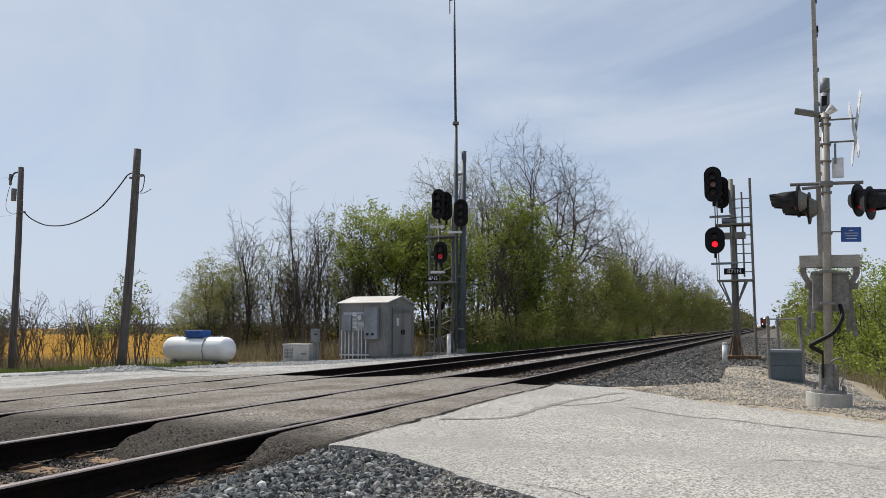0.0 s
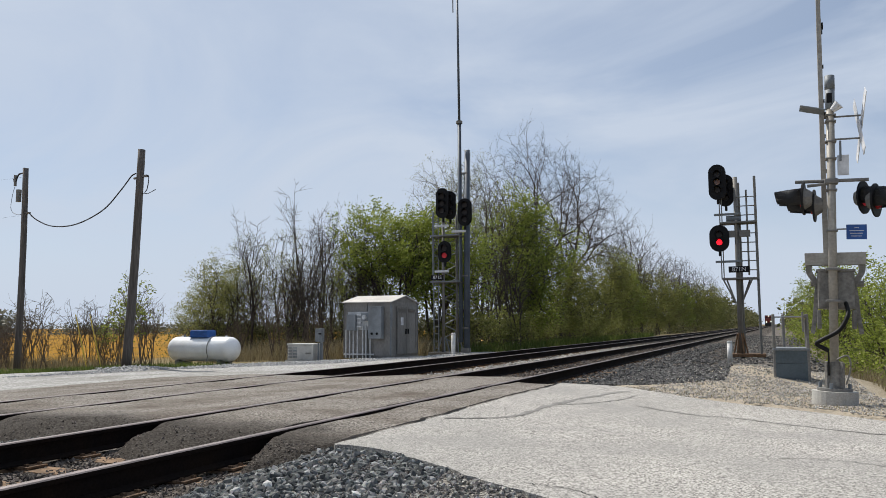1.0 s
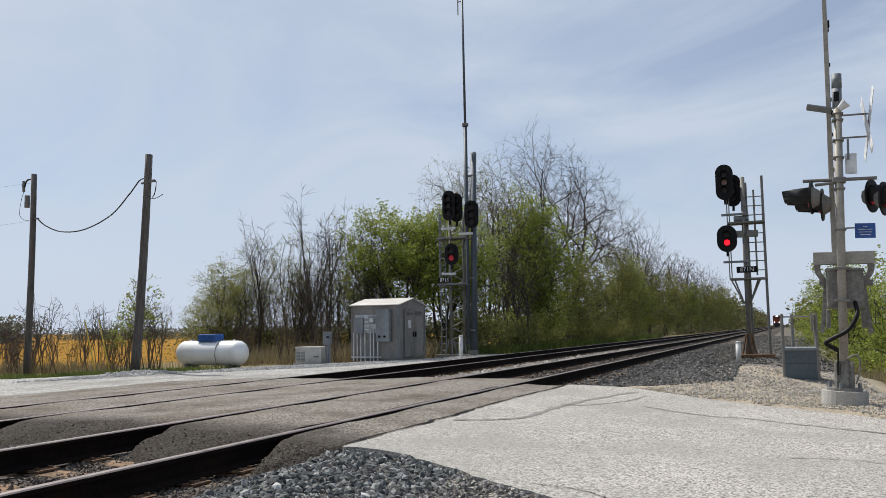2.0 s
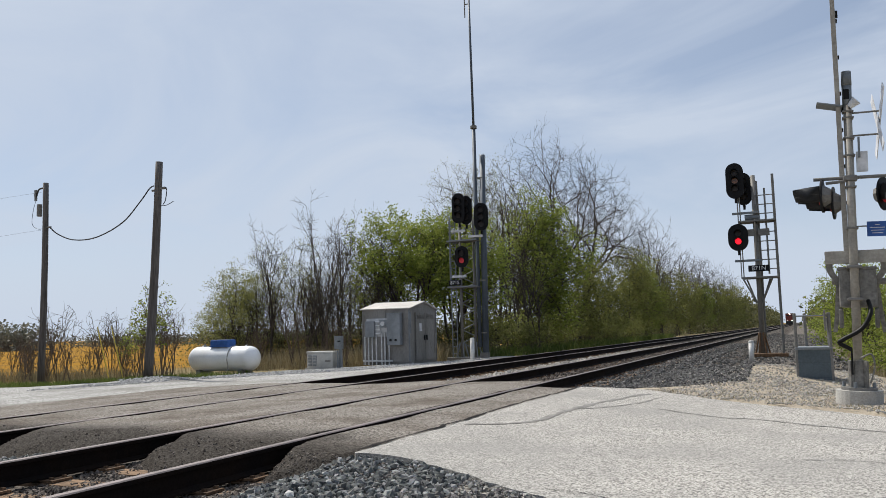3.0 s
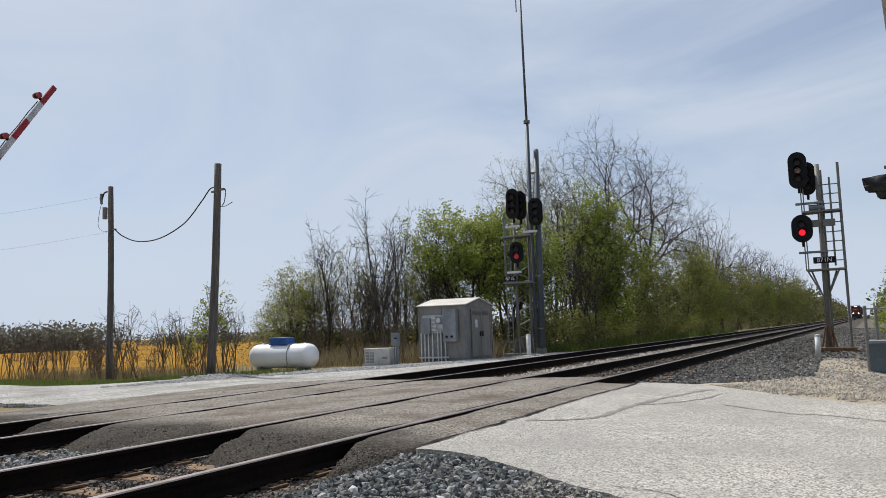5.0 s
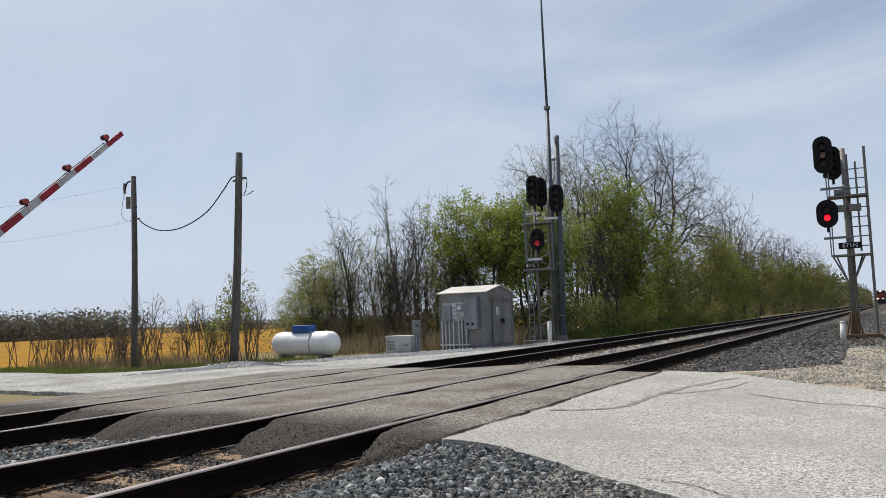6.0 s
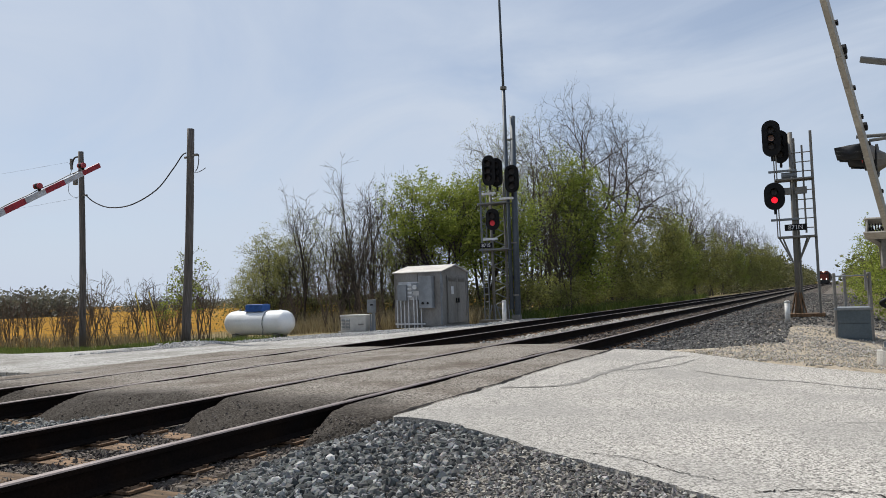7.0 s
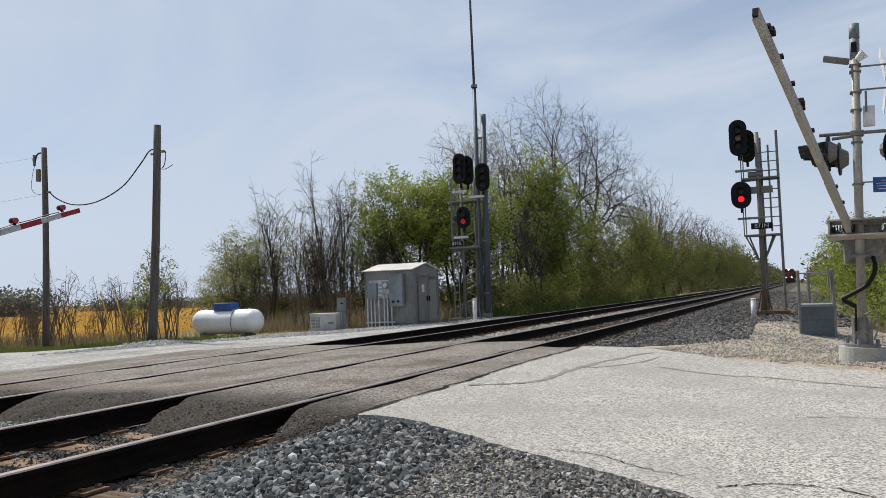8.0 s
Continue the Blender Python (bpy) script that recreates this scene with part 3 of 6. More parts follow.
def ground_mat():
    m = bpy.data.materials.new("field_and_verge")
    n, l, p = nodes_of(m)
    p.inputs["Roughness"].default_value, p.inputs["Specular IOR Level"].default_value = 0.95, 0.05
    co, sep = n.new("ShaderNodeTexCoord"), n.new("ShaderNodeSeparateXYZ")
    l.new(co.outputs["Object"], sep.inputs["Vector"])
    nz, nf = n.new("ShaderNodeTexNoise"), n.new("ShaderNodeTexNoise")
    nz.inputs["Scale"].default_value, nz.inputs["Detail"].default_value = 0.35, 6
    nf.inputs["Scale"].default_value, nf.inputs["Detail"].default_value = 14.0, 8
    nf.inputs["Roughness"].default_value = 0.7
    l.new(co.outputs["Object"], nz.inputs["Vector"]), l.new(co.outputs["Object"], nf.inputs["Vector"])

    def ramp(src, stops):
        r = n.new("ShaderNodeValToRGB")
        e = r.color_ramp.elements
        e[0].position, e[0].color = stops[0][0], (*stops[0][1], 1)
        e[1].position, e[1].color = stops[-1][0], (*stops[-1][1], 1)
        for q, c in stops[1:-1]:
            e.new(q).color = (*c, 1)
        l.new(src, r.inputs["Fac"])
        return r.outputs["Color"]

    def mixed(fac, a, b):
        mx = n.new("ShaderNodeMix")
        mx.data_type = "RGBA"
        l.new(fac, mx.inputs["Factor"]), l.new(a, mx.inputs["A"]), l.new(b, mx.inputs["B"])
        return mx.outputs["Result"]

    def edge(src, a, b):
        r = n.new("ShaderNodeMapRange")
        r.inputs["From Min"].default_value, r.inputs["From Max"].default_value = a, b
        l.new(src, r.inputs["Value"])
        return r.outputs["Result"]

    wav = n.new("ShaderNodeMath")
    wav.operation = "MULTIPLY_ADD"
    l.new(nz.outputs["Fac"], wav.inputs[0])
    wav.inputs[1].default_value = 3.0
    l.new(sep.outputs["X"], wav.inputs[2])
    field = ramp(nz.outputs["Fac"], [(0.36, (0.25, 0.125, 0.012)), (0.5, (0.31, 0.165, 0.02)), (0.64, (0.19, 0.105, 0.022))])
    brown = ramp(nf.outputs["Fac"], [(0.3, (0.13, 0.10, 0.06)), (0.5, (0.24, 0.19, 0.11)), (0.65, (0.10, 0.12, 0.045))])
    gravel = ramp(nf.outputs["Fac"], [(0.3, (0.22, 0.18, 0.13)), (0.5, (0.42, 0.365, 0.29)), (0.7, (0.28, 0.235, 0.15))])
    crushed = ramp(nf.outputs["Fac"], [(0.32, (0.05, 0.045, 0.04)), (0.5, (0.135, 0.12, 0.105)), (0.66, (0.23, 0.205, 0.18))])
    ways = mixed(edge(sep.outputs["Y"], 17, 20), gravel, crushed)
    near_side = mixed(edge(wav.outputs[0], 2.2, 4.2), ways, brown)
    left_side = mixed(edge(wav.outputs[0], -27, -29), brown, field)
    base = mixed(edge(sep.outputs["X"], -12.5, -11.5), left_side, near_side)
    l.new(base, p.inputs["Base Color"])
    b = n.new("ShaderNodeBump")
    b.inputs["Strength"].default_value, b.inputs["Distance"].default_value = 0.8, 0.05
    l.new(nf.outputs["Fac"], b.inputs["Height"])
    l.new(b.outputs["Normal"], p.inputs["Normal"])
    return m


ground.data.materials[0] = ground_mat()


def bed_z(X, Y):
    """Ballast: level under the ties, falling at both shoulders; it rises beside the end of the crossing."""
    z = np.interp(X, [-12.6, -11.9, -11.2, -7.9, -6.9, -3.0, -2.0, -1.0], [-0.62, -0.46, -0.345, -0.34, -0.225, -0.225, -0.42, -0.62])
    far = smoothstep(12.5, 16, Y) * smoothstep(-3.0, -2.4, X) * (1 - smoothstep(-1.9, -0.7, X)) * (1 - smoothstep(24, 29, Y))
    heap = 0.07 * np.exp(-((X + 3.35) ** 2) / 0.45 - (Y - 4.9) ** 2 / 0.9)
    return z + 0.16 * far + heap + wobble(X, Y, 2.1, 0.012)


bed = sheet("ballast_bed", np.arange(-12.6, -0.9, 0.22), np.concatenate([np.arange(-8, 32, 0.3), np.arange(32, 120, 2.0), np.arange(120, 921, 20.0)]), bed_z, "bed")
tagged(bed, "grey and rust-stained crushed stone under the tracks", "ballast", kind="structure")


# ---- road and crossing ----
def road_z(X, Y):
    return np.interp(X, [-3.4, -1.5, 2, 8, 20], [-0.03, -0.10, -0.14, -0.30, -0.5]) + wobble(X, Y, 0.9, 0.004)


road = loft("road", [(-3.5, 5.4), (-2.95, 5.33), (-1.98, 4.7), (-1.38, 4.36), (-0.88, 4.02), (0.6, 3.1), (3, 1.5), (8, -2), (20, -11)],
            [(-3.5, 12.3), (-2.6, 12.35), (-1.6, 11.4), (-0.76, 10.6), (-0.1, 10.1), (0.75, 9.4), (3, 7.4), (8, 3), (20, -6)], 24, road_z, "road", 0.2, jitter=0.012)
tagged(road, "pale chip-sealed country road with hairline cracks", "road", kind="structure")


def road_edge(x):
    return np.interp(x, [-4.3, -3.3, -2.85, -1.98, -1.38, -0.88, 0.6, 3.0, 8.0], [5.15, 5.2, 5.25, 4.65, 4.31, 3.97, 3.05, 1.45, -2.05])


def shoulder_z(X, Y):
    """Gravel that meets the road's edge and falls away from it."""
    d = np.clip(road_edge(X) - Y, 0, 6) * 0.8
    z = road_z(X, Y) - 0.010 - 0.18 * smoothstep(0.0, 2.2, d) - 0.04 * d
    return z - 0.5 * smoothstep(-3.35, -4.0, X) - 0.05 * smoothstep(0.1, -0.35, road_edge(X) - Y) + wobble(X, Y, 3.3, 0.008)


shoulder = sheet("gravel_shoulder", np.arange(-3.8, 8.0, 0.13), np.arange(-6.0, 5.5, 0.13), shoulder_z, "dark_gravel")
tagged(shoulder, "dark mixed gravel shoulder along the road edge", "gravel", kind="structure")


def crack(points, width, seed, material="tar", lift=0.004):
    """A dark tar-filled crack lying in the road surface."""
    rng = np.random.default_rng(seed)
    P = np.array([p.to_tuple() for p in curve_points([(x, y, 0) for x, y in points], 14)])
    P[:, :2] += rng.normal(0, 0.012, (len(P), 2))
    w = width * (rng.uniform(0.3, 1.0, len(P)) + 0.7 * np.sin(np.arange(len(P)) * 0.45) ** 2)[:, None]
    d = np.gradient(P, axis=0)
    side = np.stack([-d[:, 1], d[:, 0], 0 * d[:, 0]], -1)
    side /= np.linalg.norm(side, axis=1, keepdims=True)
    v = np.concatenate([P - side * w / 2, P + side * w / 2])
    v[:, 2] = road_z(v[:, 0], v[:, 1]) + lift
    n = len(P)
    ob = raw("road_crack", v, [(i, i + 1, n + i + 1, n + i) for i in range(n - 1)], material, road)
    return ob


crack([(-3.52, 5.5), (-3.50, 7.5), (-3.52, 9.5), (-3.49, 12.2)], 0.045, 1, "tar_dark", 0.008)
crack([(-3.35, 7.3), (-3.0, 7.55), (-2.80, 7.95), (-2.75, 9.2), (-2.5, 10.8), (-2.3, 11.6)], 0.075, 2)
crack([(-2.75, 9.2), (-2.5, 9.4), (-2.2, 10.2), (-2.1, 11.0)], 0.03, 8)
crack([(-1.91, 9.72), (-1.12, 9.04), (-0.8, 9.0), (0.03, 8.51), (1.2, 7.9)], 0.035, 3)
crack([(-0.71, 4.18), (-0.47, 4.33), (-0.22, 4.33), (0.1, 4.1)], 0.010, 5, "tar_dark")
crack([(-0.3, 6.4), (0.1, 6.5), (0.5, 6.3), (1.0, 6.3)], 0.012, 6)
crack([(-1.75, 4.75), (-1.45, 4.72), (-1.2, 4.5), (-0.9, 4.35)], 0.008, 7, "tar_dark")


def crossing_strip(name, x0, x1, z0, z1, y0, y1, ramp=0.9):
    """A strip of asphalt beside or between rails; its end is a rounded tongue that falls to the ballast."""
    xs = np.linspace(x0, x1, 25)
    ys = np.concatenate([np.linspace(y0 - ramp, y0 + 0.6, 40), np.linspace(y0 + 0.7, y1 - 0.2, 24), np.linspace(y1, y1 + ramp, 8)])

    def z(X, Y):
        u = np.abs((X - x0) / (x1 - x0) * 2 - 1)
        crest = y0 + 0.06 + 0.34 * u**3 + wobble(X, Y, 3.1, 0.06)
        t = np.clip((crest - Y) / ramp, 0, 1.2)
        fall = t**2.1 + smoothstep(y1 - 0.05, y1 + ramp, Y)
        rough = (wobble(X, Y, 9.0, 0.012) + wobble(X, Y, 21.0, 0.006, 1.0)) * np.clip(t * 4, 0, 1)
        return z0 + (z1 - z0) * (X - x0) / (x1 - x0) - 0.30 * fall + wobble(X, Y, 2.2, 0.006) + rough - 0.012

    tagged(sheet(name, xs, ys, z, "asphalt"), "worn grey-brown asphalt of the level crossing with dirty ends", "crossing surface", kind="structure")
    return x0, x1, y0, ramp, z


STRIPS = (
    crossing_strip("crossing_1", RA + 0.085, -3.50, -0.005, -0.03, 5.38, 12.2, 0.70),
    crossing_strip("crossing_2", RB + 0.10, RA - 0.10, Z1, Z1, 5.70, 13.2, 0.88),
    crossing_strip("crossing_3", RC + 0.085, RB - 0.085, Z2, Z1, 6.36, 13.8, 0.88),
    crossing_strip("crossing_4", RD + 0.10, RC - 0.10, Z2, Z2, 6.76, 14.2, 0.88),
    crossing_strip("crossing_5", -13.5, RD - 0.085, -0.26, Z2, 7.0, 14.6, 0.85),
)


def yard_z(X, Y):
    return np.interp(X, [-60, -24, -16, -12.4, -11.2], [-0.85, -0.52, -0.40, -0.29, -0.30]) + wobble(X, Y, 0.8, 0.01) + 0.10 * np.exp(-((X + 19.0) ** 2) / 1.2 - (Y - 19.3) ** 2 / 0.25)


yard = loft("gravel_yard", [(-11.3, 33.5), (-11.3, 26), (-11.3, 18), (-11.7, 14.6), (-13.3, 10.3), (-15.6, 10.6), (-18.7, 11), (-30, 12.6), (-60, 17)],
            [(-12.9, 33.8), (-13.6, 27.6), (-16.9, 26.4), (-17.4, 24), (-18.6, 20.8), (-20.4, 18.9), (-22.5, 16.6), (-30, 17.4), (-60, 22)], 14, yard_z, "white_gravel", 0.3, jitter=0.06, seed=3)
tagged(yard, "white crushed limestone yard and lane", "gravel", kind="structure")

# ---- tracks ----
RAIL = [(-0.076, -0.18), (0.076, -0.18), (0.076, -0.168), (0.012, -0.148), (0.010, -0.045), (0.036, -0.036), (0.037, -0.008), (0.028, 0.0), (-0.028, 0.0), (-0.037, -0.008), (-0.036, -0.036), (-0.010, -0.045), (-0.012, -0.148), (-0.076, -0.168)]


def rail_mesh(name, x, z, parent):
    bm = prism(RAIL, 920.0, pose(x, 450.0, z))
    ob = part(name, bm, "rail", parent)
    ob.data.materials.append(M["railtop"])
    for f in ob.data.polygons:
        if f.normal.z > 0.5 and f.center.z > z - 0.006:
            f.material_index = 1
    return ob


TIE = bpy.data.meshes.new("tie")
b = cube(2.6, 0.23, 0.18, Matrix(), 0.012)
b.to_mesh(TIE), b.free()
TIE.materials.append(M["tie"])
PLATE = bpy.data.meshes.new("tie_plate")
b = cube(0.36, 0.19, 0.018, Matrix(), 0.003)
for sx in (-0.13, 0.13):
    for sy in (-0.06, 0.06):
        box(b, 0.03, 0.025, 0.025, at(sx, sy, 0.015))
b.to_mesh(PLATE), b.free()
PLATE.materials.append(M["plate"])


def track(label, xa, xb, z, y0, y1):
    t = thing("railway_track", pose(0, 0, 0), label, "railway track", "main line tracks", "structure")
    rail_mesh("rail", xa, z, t), rail_mesh("rail", xb, z, t)
    rng = random.Random(int(-xa * 10))
    y = -4.0
    while y < 46:
        if not (y0 - 0.1 < y < y1 + 0.1):
            o = new("tie", TIE)
            o.matrix_basis = pose((xa + xb) / 2 + rng.uniform(-0.05, 0.05), y, z - 0.29 + rng.uniform(-0.008, 0.004), 0, 0, rng.uniform(-1.2, 1.2))
            o.parent = t
            if y < 24:
                for x in (xa, xb):
                    q = new("tie_plate", PLATE)
                    q.matrix_basis = pose(x, y, z - 0.19)
                    q.parent = t
        y += 0.53
    return t


track("main track with dark rusty rails on wooden ties", RA, RB, Z1, 5.3, 12.9)
track("far main track with dark rusty rails on wooden ties", RC, RD, Z2, 6.4, 14.3)


# ---- signal cabinet, generator, tank ----
def cabinet():
    c = thing("signal_cabinet", pose(-14.95, 28.25, -0.36), "weathered grey aluminium equipment house with pale gable roof on gravel", "equipment cabinet")
    w, d, h = 2.06, 2.45, 2.15
    part("base", cube(w, d, 0.10, at(0, 0, 0.05), 0.01), "galv_dark", c)
    part("wall", cube(w - 0.04, d - 0.04, h - 0.1, at(0, 0, h / 2 + 0.05), 0.015), "cabinet", c)
    part("gable", prism([(-d / 2, 0), (d / 2, 0), (0, 0.27)], w - 0.05, at(0, 0, h + 0.0, 0, 0, 90)), "cabinet", c)
    for s in (-1, 1):
        part("roof_panel", cube(w + 0.14, d / 2 + 0.12, 0.035, at(0, s * (d / 4 + 0.02), h + 0.145, -s * 12.4, 0, 0), 0.006), "cab_roof", c)
    for k in range(3):
        part("wall_seam", cube(0.03, 0.025, h - 0.14, at(-w / 2 + 0.02 + k * (w - 0.04) / 2, -d / 2 + 0.005, h / 2 + 0.06)), "cabinet", c)
    part("corner_post", cube(0.05, 0.05, h - 0.12, at(w / 2 - 0.015, -d / 2 + 0.015, h / 2 + 0.06), 0.006), "galv", c)
    part("corner_post", cube(0.05, 0.05, h - 0.12, at(w / 2 - 0.015, d / 2 - 0.015, h / 2 + 0.06), 0.006), "galv", c)
    for s in (-1, 1):
        dr = part("door", cube(0.04, 0.82, 1.86, at(w / 2 + 0.005, s * 0.42 + 0.12, 1.07), 0.008), "cabinet", c)
        part("hinge", rod((w / 2 + 0.03, s * 0.83 + 0.12, 0.4), (w / 2 + 0.03, s * 0.83 + 0.12, 1.8), 0.012, seg=8), "galv_dark", dr)
        v = part("vent", cube(0.03, 0.62, 0.16, at(w / 2 + 0.025, s * 0.42 + 0.12, 1.84)), "galv_dark", dr)
        for k in range(4):
            part("slat", cube(0.03, 0.58, 0.012, at(w / 2 + 0.042, s * 0.42 + 0.12, 1.79 + 0.035 * k, 0, 25, 0)), "cabinet", v)
        part("handle", cube(0.05, 0.05, 0.2, at(w / 2 + 0.05, s * 0.1 + 0.12, 1.02), 0.01), "black", dr)
    part("notice", cube(0.01, 0.22, 0.3, at(w / 2 + 0.032, -0.3, 1.42)), "paint_white", c, "small white notice")
    m = part("meter_panel", cube(0.98, 0.05, 0.7, at(-0.32, -d / 2 - 0.03, 1.44), 0.006), "conduit", c, "pale backing board")
    part("enclosure", cube(0.38, 0.16, 0.62, at(-0.60, -d / 2 - 0.12, 1.38), 0.012), "meter", m)
    part("enclosure", cube(0.34, 0.14, 0.30, at(0.0, -d / 2 - 0.11, 1.58), 0.012), "meter", m)
    part("meter_glass", rod((0.0, -d / 2 - 0.17, 1.58), (0.0, -d / 2 - 0.26, 1.58), 0.085, seg=16), "conduit", m)
    for k in range(4):
        part("fitting", cube(0.2, 0.09, 0.05, at(-0.27, -d / 2 - 0.1, 1.22 + 0.15 * k), 0.008), "paint_white", m)
    for k, (x, top) in enumerate(((-0.86, 1.1), (-0.70, 1.1), (-0.54, 1.1), (-0.36, 1.2), (-0.12, 1.25), (0.02, 1.25), (0.20, 1.75))):
        part("conduit", rod((x, -d / 2 - 0.10, 0.0), (x, -d / 2 - 0.10, top), 0.026, seg=10), "conduit", c)
    part("conduit", cube(1.3, 0.06, 0.06, at(-0.3, -d / 2 - 0.1, 0.16), 0.01), "conduit", c)
    e = part("air_unit", cube(0.56, 0.24, 1.2, at(0.47, -d / 2 - 0.14, 1.36), 0.02), "meter", c, "tall grey wall-mounted enclosure")
    part("hood", cube(0.58, 0.28, 0.03, at(0.47, -d / 2 - 0.15, 1.97), 0.008), "meter", e)
    for x in (0.36, 0.58):
        part("knob", rod((x, -d / 2 - 0.26, 0.95), (x, -d / 2 - 0.30, 0.95), 0.045, seg=12), "black", e)
    part("downpipe", rod((w / 2 + 0.03, -d / 2 + 0.02, 1.2), (w / 2 + 0.03, -d / 2 + 0.02, 2.0), 0.03, seg=10), "galv", c)
    return c


cabinet()


def generator():
    g = thing("generator", pose(-16.98, 25.85, -0.45), "small beige standby generator with louvred side on gravel", "generator")
    part("housing", cube(1.14, 0.66, 0.56, at(0, 0, 0.34), 0.03), "beige", g)
    part("lid", cube(1.18, 0.70, 0.07, at(0, 0, 0.65), 0.02), "beige", g)
    part("base", cube(1.3, 0.74, 0.07, at(0, 0, 0.035)), "concrete", g)
    for s in range(2):
        v = part("vent", cube(0.17, 0.02, 0.40, at(-0.43 + s * 0.21, -0.335, 0.34)), "meter", g)
        for k in range(7):
            part("slat", cube(0.16, 0.025, 0.012, at(-0.43 + s * 0.21, -0.348, 0.18 + 0.055 * k, 30, 0, 0)), "beige", v)
    part("badge", cube(0.24, 0.01, 0.06, at(0.36, -0.334, 0.32)), "galv_dark", g)
    d = thing("switch_box", pose(-16.2, 25.7, -0.4), "grey electrical switch box on a post", "switch box")
    part("post", cube(0.10, 0.06, 1.1, at(0, 0.05, 0.55), 0.005), "galv", d)
    part("enclosure", cube(0.30, 0.18, 0.50, at(0.0, -0.06, 0.95), 0.015), "galv", d)
    part("lever", cube(0.1, 0.05, 0.05, at(0.08, -0.18, 1.0), 0.008), "black", d)
    part("conduit", rod((0.1, -0.02, 0.0), (0.1, -0.02, 0.66), 0.03, seg=8), "galv", d)
    part("conduit", rod((-0.08, -0.02, 0.0), (-0.08, -0.02, 0.66), 0.03, seg=8), "galv", d)


generator()


def propane_tank():
    t = thing("propane_tank", pose(-19.82, 23.5, -0.56, 0, 0, 0), "white horizontal propane tank with blue dome lid on short legs", "propane tank")
    bm = bmesh.new()
    L, R, n = 3.05, 0.45, 28
    prof = [(-L / 2, 0.0)] + [(-L / 2 + 0.36 * (1 - math.cos(a)), R * math.sin(a)) for a in (math.pi / 2 * k / 8 for k in range(1, 9))]
    prof = prof + [(-x, r) for x, r in prof[::-1]]
    rings = [[bm.verts.new((x, r * math.cos(2 * math.pi * i / n), 0.63 + r * math.sin(2 * math.pi * i / n))) for i in range(n)] for x, r in prof[1:-1]]
    a, z = bm.verts.new((prof[0][0], 0, 0.63)), bm.verts.new((prof[-1][0], 0, 0.63))
    for A, B in zip(rings, rings[1:]):
        for i in range(n):
            bm.faces.new((A[i], A[(i + 1) % n], B[(i + 1) % n], B[i]))
    for i in range(n):
        bm.faces.new((a, rings[0][(i + 1) % n], rings[0][i])), bm.faces.new((z, rings[-1][i], rings[-1][(i + 1) % n]))
    bmesh.ops.recalc_face_normals(bm, faces=bm.faces)
    part("tank_shell", bm, "white", t, smooth=True)
    dome = part("dome_lid", cube(0.80, 0.50, 0.27, at(-0.06, 0, 1.19), 0.05), "blue", t, "blue hinged lid")
    part("rim", cube(0.84, 0.54, 0.05, at(-0.06, 0, 1.08), 0.015), "blue", dome)
    for x in (-0.95, 0.95):
        part("leg", cube(0.16, 0.7, 0.3, at(x, 0, 0.09), 0.02), "galv_dark", t)
        part("footing", cube(0.36, 0.9, 0.10, at(x, 0, -0.02), 0.01), "concrete", t)
    strap = [(0.50, -0.465 * math.sin(a), 0.63 + 0.465 * math.cos(a)) for a in (math.radians(q) for q in range(-10, 121, 10))]
    part("fill_hose", bent(strap + [(0.52, -0.48, 0.2), (0.52, -0.5, 0.0)], 0.014), "galv_dark", t)
    part("filler_cap", rod((-0.9, 0, 1.06), (-0.9, 0, 1.16), 0.035), "galv", t)
    for x in (-1.0, 1.0):
        part("lifting_eye", cube(0.08, 0.02, 0.06, at(x, 0, 1.09), 0.005), "white", t)


propane_tank()


# ---- utility poles and wire ----
def utility_pole(base, top, r0, r1, label):
    p = thing("utility_pole", pose(*base), label, "utility pole", "wooden utility poles")
    d = Vector(top) - Vector(base)
    bm = bmesh.new()
    n, k = 14, 10
    rng = random.Random(int(base[1] * 7))
    q = d.to_track_quat("Z", "Y").to_matrix()
    rings = []
    for j in range(k + 1):
        t = j / k
        r = r0 + (r1 - r0) * t
        bow = 0.05 * math.sin(t * math.pi)
        rings.append([bm.verts.new(d * t + Vector((bow, 0, 0)) + q @ Vector((r * math.cos(a), r * math.sin(a), 0)) * rng.uniform(0.96, 1.03)) for a in (2 * math.pi * i / n for i in range(n))])
    for A, B in zip(rings, rings[1:]):
        for i in range(n):
            bm.faces.new((A[i], A[(i + 1) % n], B[(i + 1) % n], B[i]))
    bm.faces.new(rings[-1]), bm.faces.new(rings[0][::-1])
    part("shaft", bm, "pole", p, smooth=True)
    return p, d


p1, d1 = utility_pole((-20.08, 20.0, -0.55), (-19.70, 20.0, 6.80), 0.155, 0.115, "weathered leaning wooden pole at the gravel edge")
part("bracket", cube(0.28, 0.08, 0.06, Matrix.Translation(d1 * 0.875) @ at(0.2, 0, 0), 0.01), "galv_dark", p1)
part("insulator", rod(d1 * 0.87 + Vector((-0.24, 0, 0)), d1 * 0.87 + Vector((-0.14, 0, 0)), 0.04), "galv_dark", p1)
part("wire_tail", bent(curve_points([d1 * 0.88 + Vector((0.15, 0, 0)), d1 * 0.87 + Vector((0.38, 0, 0.03)), d1 * 0.82 + Vector((0.36, 0, 0)), d1 * 0.80 + Vector((0.26, 0, 0))], 5), 0.016, 5), "wire", p1)
part("wire_tail", bent(curve_points([d1 * 0.80 + Vector((0.1, 0, 0)), d1 * 0.795 + Vector((0.4, 0, 0)), d1 * 0.81 + Vector((0.72, 0, 0))], 5), 0.012, 5), "wire", p1)
